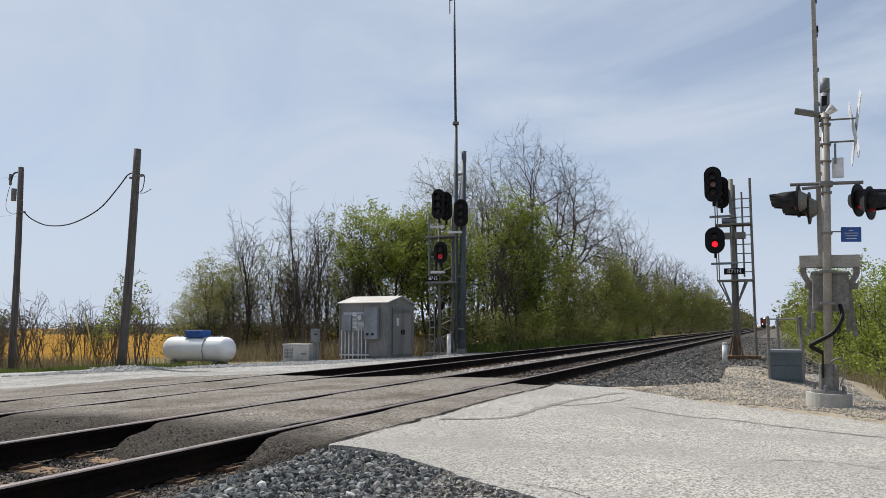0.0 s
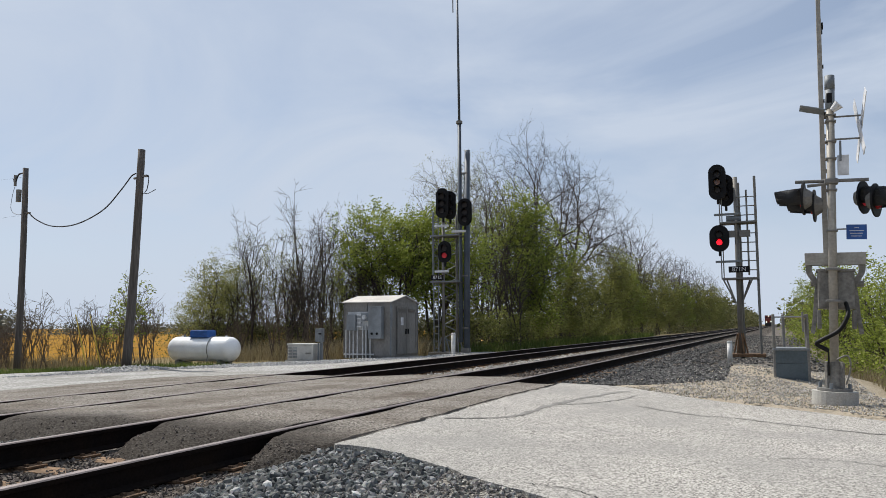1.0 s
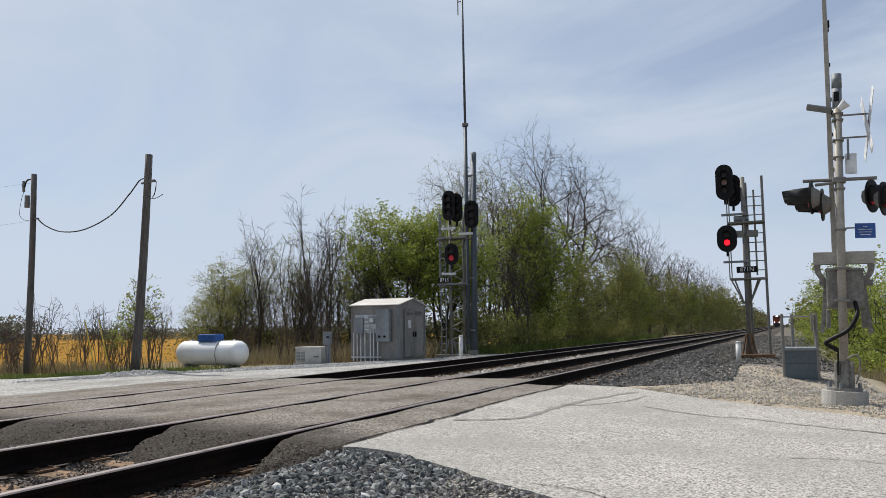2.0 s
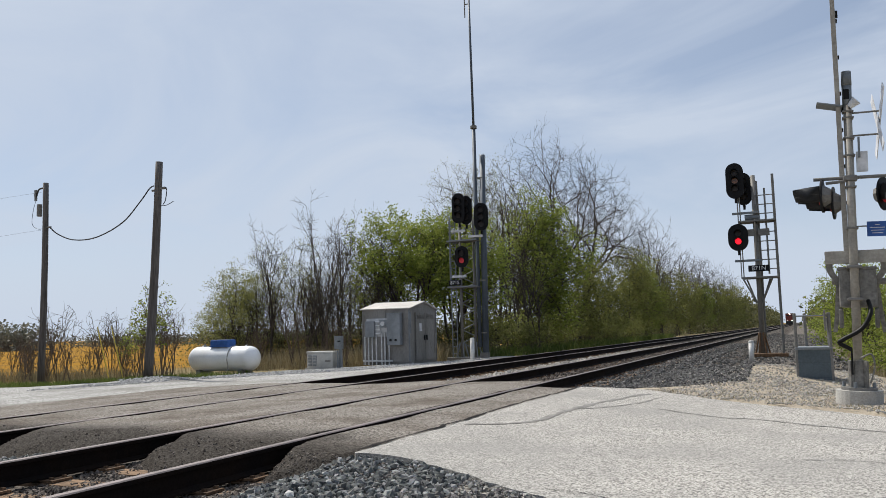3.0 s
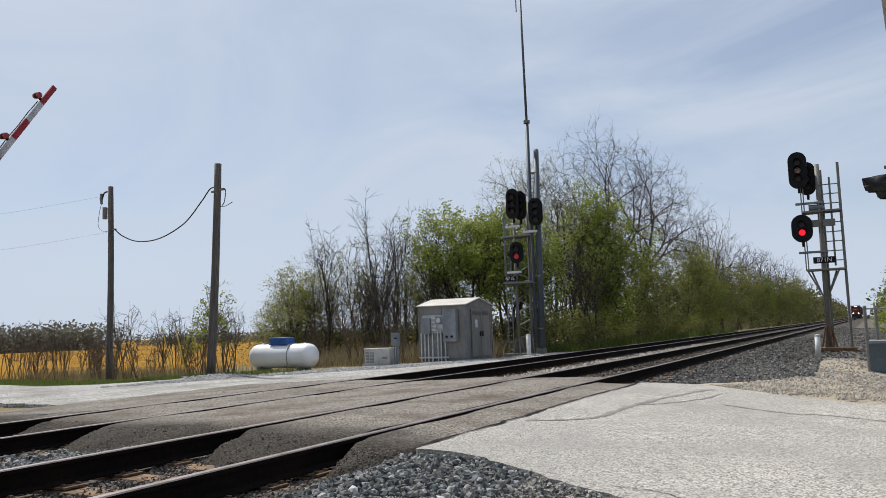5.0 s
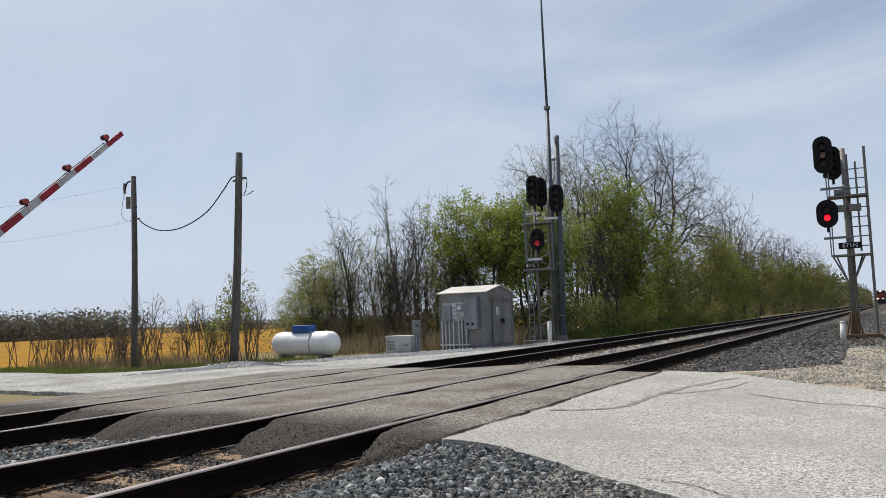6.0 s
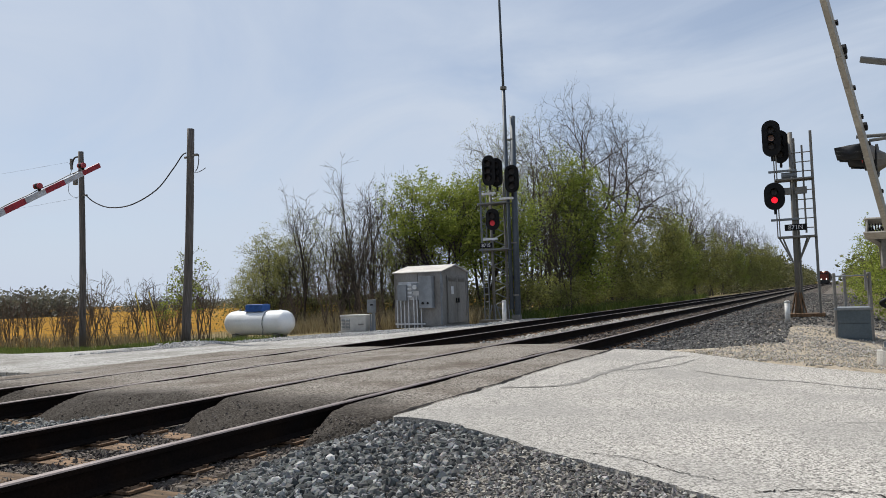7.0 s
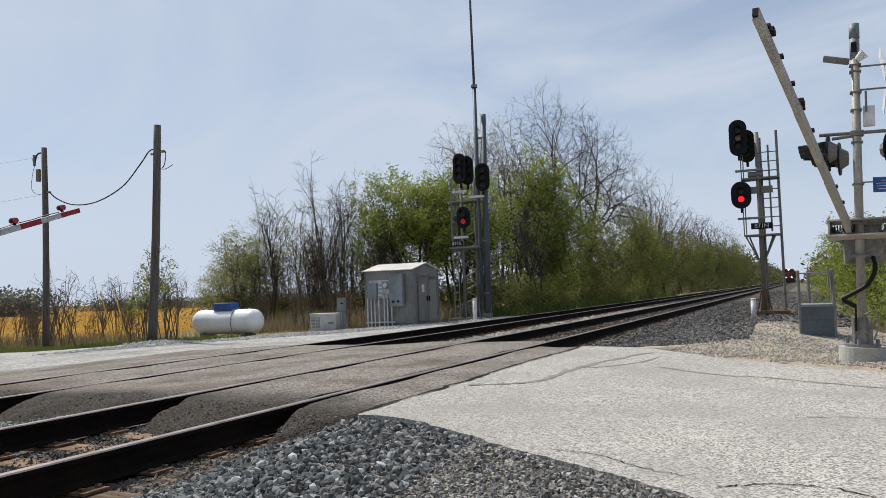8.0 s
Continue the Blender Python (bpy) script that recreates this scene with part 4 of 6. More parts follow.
p2, d2 = utility_pole((-25.1, 20.0, -0.68), (-25.12, 20.0, 6.62), 0.125, 0.095, "grey wooden pole with small transformer and insulators")
part("transformer", rod(d2 * 0.865 + Vector((-0.30, 0, -0.22)), d2 * 0.865 + Vector((-0.30, 0, 0.22)), 0.09), "galv_dark", p2)
part("cutout", bent(curve_points([d2 * 0.975, d2 * 0.965 + Vector((-0.35, 0, 0.05)), d2 * 0.93 + Vector((-0.5, 0, 0)), d2 * 0.95 + Vector((-0.58, 0, 0))], 5), 0.03, 6), "wire", p2)
part("cutout", rod(d2 * 0.93 + Vector((-0.5, 0, -0.1)), d2 * 0.95 + Vector((-0.52, 0, 0.15)), 0.05), "galv_dark", p2)
part("wire_loop", bent(curve_points([d2 * 0.93 + Vector((-0.5, 0, -0.1)), d2 * 0.87 + Vector((-0.62, 0, 0)), d2 * 0.80 + Vector((-0.66, 0, 0)), d2 * 0.77 + Vector((-0.3, 0, 0)), d2 * 0.78 + Vector((0.2, 0, 0))], 5), 0.009, 5), "wire", p2)
part("bracket", cube(0.3, 0.08, 0.05, Matrix.Translation(d2 * 0.775) @ at(0.15, 0, 0)), "galv_dark", p2)
wire = part("service_wire", bent(curve_points([(-24.85, 19.98, 4.98), (-24.4, 19.98, 4.68), (-23.6, 19.98, 4.42), (-22.5, 19.98, 4.44), (-21.3, 19.98, 4.86), (-20.5, 19.98, 5.52), (-20.1, 19.98, 5.92), (-19.9, 19.98, 6.0)], 6), 0.022, 6), "wire")
tagged(wire, "sagging black service wire between two wooden poles", "wire")
for z, yy in ((6.3, 18.9), (4.9, 19.2)):
    w_ = part("power_line", bent(curve_points([(-25.3, 20, z), (-33, yy, z - 0.3), (-45, 17.5, z + 0.2)], 6), 0.003, 5), "wire")
    tagged(w_, "thin pale power line running off from the pole", "wire", "thin power lines")


# ---- railway signals ----
def signal_head(parent, x, y, z, w, h, lit=None, lenses=3, yaw=0.0):
    m = pose(x, y, z, 0, 0, yaw)
    hd = part("signal_head", prism(stadium(w, h), 0.05, m), "black", parent, "black oval signal head")
    part("back_box", prism(stadium(w * 0.72, h * 0.82), 0.26, m @ at(0, 0.16, 0)), "black", hd)
    for k in range(lenses):
        zz = (lenses - 1) / 2 * 0.31 - 0.31 * k if lenses > 1 else 0.0
        part("lens", rod(m @ Vector((0, -0.025, zz)), m @ Vector((0, -0.05, zz)), 0.115, seg=20), "red_lit" if lit == k else "red_dim" if (lit == -2 and k == 1) else ("lens_amber" if lit == -1 and k == 1 else "lens_dark"), hd)
        bm = bmesh.new()
        r, n = 0.135, 14
        a0 = [bm.verts.new(m @ Vector((r * math.cos(a), -0.02, zz + r * math.sin(a)))) for a in (math.radians(-35 + 250 * i / n) for i in range(n + 1))]
        b0 = [bm.verts.new(m @ Vector((r * 0.96 * math.cos(a), -0.02 - (0.10 + 0.22 * max(0.0, math.sin(a))), zz + r * 0.96 * math.sin(a)))) for a in (math.radians(-35 + 250 * i / n) for i in range(n + 1))]
        for i in range(n):
            bm.faces.new((a0[i], a0[i + 1], b0[i + 1], b0[i]))
        bmesh.ops.solidify(bm, geom=bm.faces[:], thickness=0.008)
        part("hood", bm, "black", hd)
    part("bracket", rod(m @ Vector((0, 0.1, -h / 2 - 0.16)), m @ Vector((0, 0.1, -h / 2 + 0.06)), 0.05), "black", hd)
    return hd


def number_plate(parent, text, x, y, z, w, h):
    pl = part("number_plate", cube(w, 0.03, h, at(x, y, z), 0.004), "black", parent, "black plate with white signal number")
    lettering(text, h * 0.95, pose(x, y - 0.018, z, 90, 0, 0), "paint_white", pl)


def signal_right():
    s = thing("railway_signal", pose(-1.72, 33.0, -0.42), "steel mast railway signal with ladder cage and red light lit", "railway signal", "railway signals")
    part("mast", rod((0.0, 0, 0.0), (0.03, 0, 7.1), 0.095, 0.085, 16), "galv_dark", s, smooth=True)
    part("mast", rod((0.13, 0.2, 0.0), (0.13, 0.2, 6.9), 0.05, 0.045, 12), "galv_dark", s)
    base = part("base", cube(1.3, 0.9, 0.12, at(0.25, 0, 0.1), 0.01), "plate", s, "rusty steel base frame")
    for a in range(6):
        c_, s_ = math.cos(a * math.pi / 3), math.sin(a * math.pi / 3)
        part("gusset", rod((0.26 * c_, 0.26 * s_, 0.15), (0.09 * c_, 0.09 * s_, 0.95), 0.03, seg=6), "plate", base)
    part("ladder_rail", rod((0.74, -0.1, 0.1), (0.74, -0.1, 7.08), 0.052, seg=10), "galv_dark", s)
    part("ladder_rail", rod((0.42, -0.1, 3.2), (0.42, -0.1, 6.55), 0.035, seg=8), "galv_dark", s)
    for k in range(9):
        part("rung", rod((0.05, -0.1, 3.4 + 0.36 * k), (0.74, -0.1, 3.4 + 0.36 * k), 0.02, seg=6), "galv_dark", s)
    for z in (3.05, 5.25):
        pf = part("platform", cube(1.35, 0.7, 0.035, at(0.10, 0.0, z), 0.006), "galv_dark", s)
        part("toe_rail", cube(1.35, 0.03, 0.06, at(0.10, -0.35, z + 0.02)), "galv_dark", pf)
    for x in (-0.58, -0.50):
        part("cage_rail", rod((x, -0.2, 3.05), (x, -0.2, 6.3), 0.024, seg=6), "galv_dark", s)
    for sx in (-1, 1):
        part("strut", rod((sx * 0.10, 0, 2.1), (sx * 0.52, -0.28, 3.02), 0.032, seg=8), "galv_dark", s)
        part("strut", rod((sx * 0.10, 0, 2.1), (sx * 0.42, 0.28, 3.02), 0.032, seg=8), "galv_dark", s)
    for z in (3.75, 5.62):
        part("crossarm", cube(1.0, 0.12, 0.085, at(-0.30, -0.1, z), 0.01), "galv", s)
    part("lamp_box", rod((-0.35, 0.0, 5.45), (0.2, 0.0, 5.45), 0.12, seg=12), "galv", s)
    part("junction_box", cube(0.26, 0.16, 0.26, at(-0.15, -0.2, 4.82), 0.01), "galv_dark", s)
    part("junction_box", cube(0.4, 0.16, 0.26, at(0.32, -0.2, 4.82), 0.01), "galv_dark", s)
    signal_head(s, -0.62, -0.3, 6.9, 0.66, 1.42, -1, 3)
    signal_head(s, -0.36, 0.35, 6.65, 0.60, 1.30, None, 3)
    signal_head(s, -0.62, -0.3, 4.66, 0.74, 1.06, 1, 2)
    number_plate(s, "871N", 0.06, -0.3, 3.42, 0.76, 0.24)


signal_right()


def signal_left():
    s = thing("railway_signal", pose(-13.2, 31.0, -0.42), "galvanised lattice signal stand with three black heads", "railway signal", "railway signals")
    for x in (-0.58, -0.36):
        part("ladder_rail", rod((x, -0.2, 0.1), (x, -0.2, 6.15), 0.022, seg=6), "galv", s)
    for k in range(20):
        part("rung", rod((-0.58, -0.2, 0.35 + 0.3 * k), (-0.36, -0.2, 0.35 + 0.3 * k), 0.014, seg=6), "galv", s)
    part("mast", rod((-0.22, 0, 0.1), (-0.22, 0, 6.1), 0.065, 0.06, 14), "galv_dark", s, smooth=True)
    part("mast", rod((0.28, 0.3, 0.1), (0.28, 0.3, 6.1), 0.055, 0.05, 14), "galv_dark", s, smooth=True)
    base = part("base", cube(1.5, 0.9, 0.14, at(-0.05, 0.1, 0.12), 0.012), "galv_dark", s)
    for x, y in ((-0.22, 0.0), (0.28, 0.3)):
        for a in range(4):
            c_, s_ = math.cos(a * math.pi / 2 + 0.6), math.sin(a * math.pi / 2 + 0.6)
            part("gusset", rod((x + 0.26 * c_, y + 0.26 * s_, 0.18), (x + 0.09 * c_, y + 0.09 * s_, 0.8), 0.025, seg=6), "galv", base)
    for x in (-0.60, 0.62):
        part("cage_rail", rod((x, -0.25, 3.1), (x, -0.25, 6.2), 0.02, seg=6), "galv", s)
    for k in range(12):
        z0, z1 = (3.3 + 0.22 * k, 3.3 + 0.22 * (k + 1))
        a, b_ = (-0.60, -0.36) if k % 2 else (-0.36, -0.60)
        part("lattice_bar", rod((a, -0.22, z0), (b_, -0.22, z1), 0.012, seg=6), "galv", s)
    for k in range(20):
        a, b_ = ((-0.22, 0.0), (0.28, 0.3)) if k % 2 else ((0.28, 0.3), (-0.22, 0.0))
        part("lattice_bar", rod((*a, 0.5 + 0.28 * k), (*b_, 0.78 + 0.28 * k), 0.018, seg=6), "galv", s)
    for z in (3.12, 5.08):
        pf = part("platform", cube(1.35, 0.8, 0.025, at(0.0, 0.0, z), 0.006), "galv_dark", s)
        part("toe_rail", cube(1.35, 0.03, 0.05, at(0.0, -0.4, z + 0.03)), "galv", pf)
    for x, z in ((-0.16, 5.52), (-0.16, 3.58), (0.62, 5.25)):
        part("crossarm", cube(0.62, 0.12, 0.09, at(x, -0.3, z), 0.01), "paint_white", s)
    signal_head(s, -0.08, -0.42, 6.48, 0.58, 1.30, None, 3)
    signal_head(s, 0.14, -0.1, 6.42, 0.52, 1.24, None, 3, 12)
    signal_head(s, 0.90, -0.3, 6.05, 0.60, 1.18, None, 3, 14)
    signal_head(s, 0.02, -0.42, 4.40, 0.58, 0.92, -2, 2, 8)
    number_plate(s, "871S", -0.32, -0.42, 3.32, 0.56, 0.22)
    a = thing("radio_mast", pose(-12.5, 31.2, -0.42), "slim grey radio antenna mast beside the signal", "antenna mast")
    part("lower_tube", rod((0.05, 0, 0.0), (0.14, 0, 8.8), 0.135, 0.115, 16), "steel_blue", a, smooth=True)
    part("mast_tube", rod((-0.16, -0.1, 0.6), (-0.18, -0.1, 10.05), 0.085, 0.08, 12), "steel_blue", a, smooth=True)
    part("mast_tube", rod((-0.18, -0.1, 10.05), (-0.24, -0.1, 16.2), 0.055, 0.045, 12), "steel_blue", a, smooth=True)
    part("collar", rod((-0.18, -0.1, 9.98), (-0.18, -0.1, 10.10), 0.14, seg=14), "galv_dark", a)
    part("dipole", rod((-0.44, -0.1, 15.0), (-0.45, -0.1, 16.4), 0.025, seg=8), "galv_dark", a)
    part("dipole_arm", rod((-0.24, -0.1, 15.6), (-0.44, -0.1, 15.6), 0.025, seg=8), "galv_dark", a)
    for z in (1.2, 3.4, 5.6, 7.8):
        part("clamp", cube(0.42, 0.2, 0.06, at(-0.05, -0.04, z), 0.01), "galv_dark", a)
    part("hinge_plate", cube(0.36, 0.3, 0.34, at(0.0, 0, 0.2), 0.02), "galv_dark", a)


signal_left()


def marker(x, y, z, h):
    p = thing("marker_post", pose(x, y, z), "short white plastic cable marker post by the track", "marker post", "white marker posts")
    part("post", rod((0, 0, -0.1), (0.02, 0, h), 0.088, 0.085, 16), "pvc", p, smooth=True)
    part("cap", rod((0.02, 0, h), (0.02, 0, h + 0.05), 0.097, 0.07, 16), "pvc", p, smooth=True)


marker(-1.92, 29.0, -0.40, 0.66)
marker(-12.42, 29.6, -0.42, 0.95)


# ---- crossing gates ----
def flasher(parent, x, y, z, yaw, s=1.0, lit="lens_red"):
    """A round crossing lamp with black target plate and long hood, looking along its own -y."""
    m = pose(x, y, z, 0, 0, yaw)
    f = part("target_plate", rod(m @ Vector((0, 0.0, 0)), m @ Vector((0, 0.02, 0)), 0.25 * s, seg=24), "black", parent, "round black lamp target")
    part("lamp_housing", rod(m @ Vector((0, 0.02, 0)), m @ Vector((0, 0.13 * s, 0)), 0.17 * s, 0.10 * s, 8), "galv_dark", f)
    part("lens", rod(m @ Vector((0, -0.03, 0)), m @ Vector((0, 0, 0)), 0.13 * s, seg=20), lit, f)
    bm = bmesh.new()
    n = 18
    rows = []
    for j, (t, r) in enumerate(((0, 0.165), (0.5, 0.15), (1.0, 0.125))):
        rows.append([bm.verts.new(m @ Vector((r * s * math.cos(a), -t * s * (0.37 + 0.03 * math.sin(a)), r * s * math.sin(a)))) for a in (math.radians(-40 + 260 * i / n) for i in range(n + 1))])
    for A, B in zip(rows, rows[1:]):
        for i in range(n):
            bm.faces.new((A[i], A[i + 1], B[i + 1], B[i]))
    bmesh.ops.solidify(bm, geom=bm.faces[:], thickness=0.006)
    part("hood", bm, "hood", f, smooth=True)
    return f


def gate_arm(parent, length, pivot, stripes):
    """The arm lies along its own -y from the pivot. Its faces show along x."""
    a = new("gate_arm", None)
    a.parent = parent
    a.empty_display_size = 0.1
    n = 11
    for k in range(n):
        y0, y1 = 0.42 + (length - 0.42) * k / n, 0.42 + (length - 0.42) * (k + 1) / n
        h = 0.15 - 0.05 * (k + 0.5) / n
        if stripes:
            bm = cube(0.045, y1 - y0, h, at(0, -(y0 + y1) / 2, 0), 0.003)
            part("arm_stripe", bm, "stripe_red" if k % 2 == 0 else "stripe_white", a)
    if not stripes:
        for k in range(3):
            y0, y1 = 0.22 + (length - 0.22) * k / 3, 0.22 + (length - 0.22) * (k + 1) / 3 + (0.05 if k < 2 else 0)
            h = 0.135 - 0.014 * k
            bm = bmesh.new()
            box(bm, 0.06 - 0.004 * k, y1 - y0, h, at(0, -(y0 + y1) / 2, 0), 0.006)
            part("arm_section", bm, "alu", a)
        for k in range(9):
            y = 1.0 + k * (length - 1.3) / 8
            part("rivet_clip", cube(0.05, 0.05, 0.03, at(0.02, -y, 0.07), 0.004), "black", a)
        for k in range(3):
            part("arm_lamp", cube(0.05, 0.09, 0.05, at(0.03, -(length - 0.4 - 1.2 * k), 0.085), 0.008), "black", a)
        part("tip_socket", cube(0.04, 0.03, 0.07, at(0, -length - 0.006, 0)), "black", a)
    for y in (length - 0.42, length - 1.55, length - 2.7) if stripes else ():
        lp = part("arm_lamp", rod((0, -y, 0.06), (0, -y, 0.11), 0.03, seg=10), "black", a)
        for s_ in (-1, 1):
            part("lens", rod((s_ * 0.03, -y, 0.15), (s_ * 0.075, -y, 0.15), 0.055, seg=14), "lens_red", lp)
        part("shell", rod((-0.03, -y, 0.15), (0.03, -y, 0.15), 0.06, seg=14), "black", lp)
    part("lamp_cable", bent([(0.0, -0.5, 0.09)] + [(0.0, -0.5 - (length - 1.0) * k / 14, 0.075 + 0.012 * (k % 2)) for k in range(1, 15)], 0.010, 5), "wire", a)
    # counterweight frame that turns with the arm
    for x in (-0.22, 0.42):
        part("channel_end", cube(0.02, 0.12, 0.18, at(x, -0.31, 0)), "alu", a)
    for z in (-0.10, 0.10):
        part("channel", cube(0.70, 0.155, 0.022, at(0.10, -0.31, z), 0.004), "alu", a)
    for x, s_ in ((-0.20, 1), (0.40, -1)):
        bow = [(x, -0.25, 0.0), (x, -0.14, 0.0), (x + 0.085 * s_, 0.02, 0.0), (x + 0.075 * s_, 0.18, 0.0), (x + 0.055 * s_, 0.40, 0.0), (x + 0.02 * s_, 0.64, 0.0)]
        part("counterweight_arm", ribbon(curve_points(bow, 6), 0.075, 0.13), "mech", a)
        part("counterweight", cube(0.05, 0.24, 0.18, at(x + 0.10 * s_, 0.46, -0.02), 0.015), "mech", a)
    sp = []
    for k in range(60):
        t = k / 59
        sp.append((-0.20 + 0.26 * t, -0.33 + 0.045 * math.cos(k * 0.9), 0.045 * math.sin(k * 0.9)))
    part("spring", bent(sp, 0.007, 5), "black", a)
    a.matrix_basis = pose(*pivot, -89, 0, 0)
    return a


def gate(m, label, stripes, length, pivot, turn):
    g = thing("crossing_gate", m, label, "crossing gate", "crossing gates")
    f = part("foundation", rod((0, 0, -0.30), (0, 0, 0.11), 0.27, 0.26, 28), "concrete", g)
    part("base_plate", rod((0, 0, 0.11), (0, 0, 0.145), 0.20, seg=20), "galv_dark", g)
    b_ = part("base_casting", rod((0, 0, 0.145), (0, 0, 0.47), 0.095, 0.085, 12), "mech", g)
    for a in range(4):
        an = math.radians(45 + 90 * a)
        part("rib", cube(0.06, 0.03, 0.32, pose(0, 0, 0.305, 0, 0, 45 + 90 * a) @ at(0.11, 0, 0), 0.006), "mech", b_)
        part("anchor_bolt", rod((0.17 * math.cos(an + 0.5), 0.17 * math.sin(an + 0.5), 0.12), (0.17 * math.cos(an + 0.5), 0.17 * math.sin(an + 0.5), 0.21), 0.02, seg=8), "galv", b_)
    part("post", rod((0, 0, 0.45), (0, 0, 3.92), 0.051, 0.049, 20), "alu", g, smooth=True)
    part("post_cap", rod((0, 0, 3.92), (0, 0, 4.10), 0.060, 0.058, 20), "galv", g, smooth=True)
    bell = part("bell_housing", rod((0, 0, 3.66), (0, 0, 3.92), 0.055, 0.057, 20), "galv", g, smooth=True)
    part("bell_opening", cube(0.065, 0.02, 0.13, at(-0.01, -0.052, 3.80), 0.009), "black", bell)
    for z in (3.58, 3.50, 3.24, 3.02, 2.62, 2.10):
        part("clamp", cube(0.13, 0.13, 0.022, at(0, 0, z), 0.006), "galv_dark", g)
    # lamp arm with four lamps
    part("lamp_arm", rod((-0.42, 0, 2.74), (0.42, 0, 2.74), 0.022, seg=12), "galv_dark", g)
    part("lamp_arm", rod((-0.28, -0.02, 2.68), (-0.05, -0.02, 2.70), 0.02, seg=12), "galv_dark", g)
    part("lamp_arm_hub", cube(0.16, 0.15, 0.07, at(0, 0, 2.73), 0.02), "galv_dark", g)
    flasher(g, -0.33, -0.02, 2.52, -99, 0.84)
    flasher(g, -0.20, 0.16, 2.45, -98, 0.84)
    flasher(g, 0.38, 0.10, 2.53, 64, 0.84, "red_dim")
    flasher(g, 0.50, -0.04, 2.47, 68, 0.84, "lens_red")
    # crossbuck, seen nearly edge on
    for s_ in (1, -1):
        part("crossbuck_blade", cube(0.008, 0.13, 1.0, pose(0.335 + 0.012 * s_, -0.02, 3.42, 0, 0, 5) @ pose(0, 0, 0, s_ * 40, 0, 0)) if not turn else cube(0.02, 0.2, 1.1, pose(0.36, -0.02, 3.42, s_ * 45, 0, 0)), "paint_white", g, "white crossbuck blade")
    for z in (3.56, 3.27):
        part("bracket_rod", rod((0.05, 0, z), (0.36, 0, z), 0.012, seg=8), "galv_dark", g)
    part("wing_light", cube(0.30, 0.16, 0.022, pose(-0.21, -0.04, 3.66, -12, 14, 0), 0.012), "galv", g, "flat grey flood lamp")
    part("siren", rod((0.02, -0.07, 3.63), (0.10, -0.10, 3.70), 0.035, 0.065, 14), "paint_white", g)
    part("phone_box", cube(0.13, 0.03, 0.26, at(0.14, 0.02, 2.94), 0.01), "paint_white", g)
    part("strap", cube(0.025, 0.02, 0.26, at(0.11, 0.0, 3.12)), "galv", g)
    sg = part("notice_sign", cube(0.23, 0.012, 0.185, pose(0.27, -0.05, 2.08, 0, 0, 6), 0.004), "sign_blue", g, "small blue notice with white lines of print")
    for k, w in enumerate((0.05, 0.16, 0.14, 0.12)):
        part("print_bar", cube(w, 0.004, 0.007, pose(0.27, -0.059, 2.13 - 0.034 * k, 0, 0, 6)), "paint_white", sg)
    part("bracket_rod", rod((0.05, -0.02, 2.12), (0.18, -0.04, 2.12), 0.009, seg=8), "galv_dark", g)
    # drive mechanism
    mech = part("mechanism_box", cube(0.42, 0.28, 0.48, at(0.04, 0.22, 1.36), 0.03), "mech", g)
    part("lid", cube(0.44, 0.30, 0.035, at(0.04, 0.22, 1.61), 0.012), "mech", mech)
    part("shaft", rod((-0.25, 0.22, 1.45), (0.36, 0.22, 1.45), 0.04, seg=12), "galv_dark", mech)
    for z in (1.22, 1.62):
        part("u_bolt", cube(0.17, 0.16, 0.035, at(0, 0.0, z), 0.012), "galv_dark", mech)
    part("cable_hose", bent(curve_points([(0.14, 0.02, 1.20), (0.15, -0.12, 1.05), (0.05, -0.16, 0.86), (-0.15, -0.14, 0.73), (-0.20, -0.12, 0.68), (-0.10, -0.1, 0.62), (-0.07, -0.1, 0.60)], 6), 0.027, 10), "rubber", g, smooth=True)
    part("cable_hose", rod((-0.07, -0.11, 0.30), (-0.07, -0.11, 0.62), 0.012, seg=6), "rubber", g)
    part("conduit", bent(curve_points([(0.12, -0.1, 0.2), (0.17, -0.12, 0.4), (0.14, -0.12, 0.55), (0.02, -0.13, 0.50)], 5), 0.011, 8), "mech", g)
    return g, gate_arm(g, length, pivot, stripes)


gate_near, arm_near = gate(pose(0.325, 11.0, -0.06, 0, 1.8, 0), "galvanised crossing gate post with red lamps and raised arm", False, 5.0, (-0.06, 0.22, 1.45), False)
gate_far, arm_far = gate(pose(-14.4, 6.3, -0.35, 0, 0, 180), "far crossing gate with red and white striped arm", True, 5.75, (-0.3, -0.2, 1.50), True)


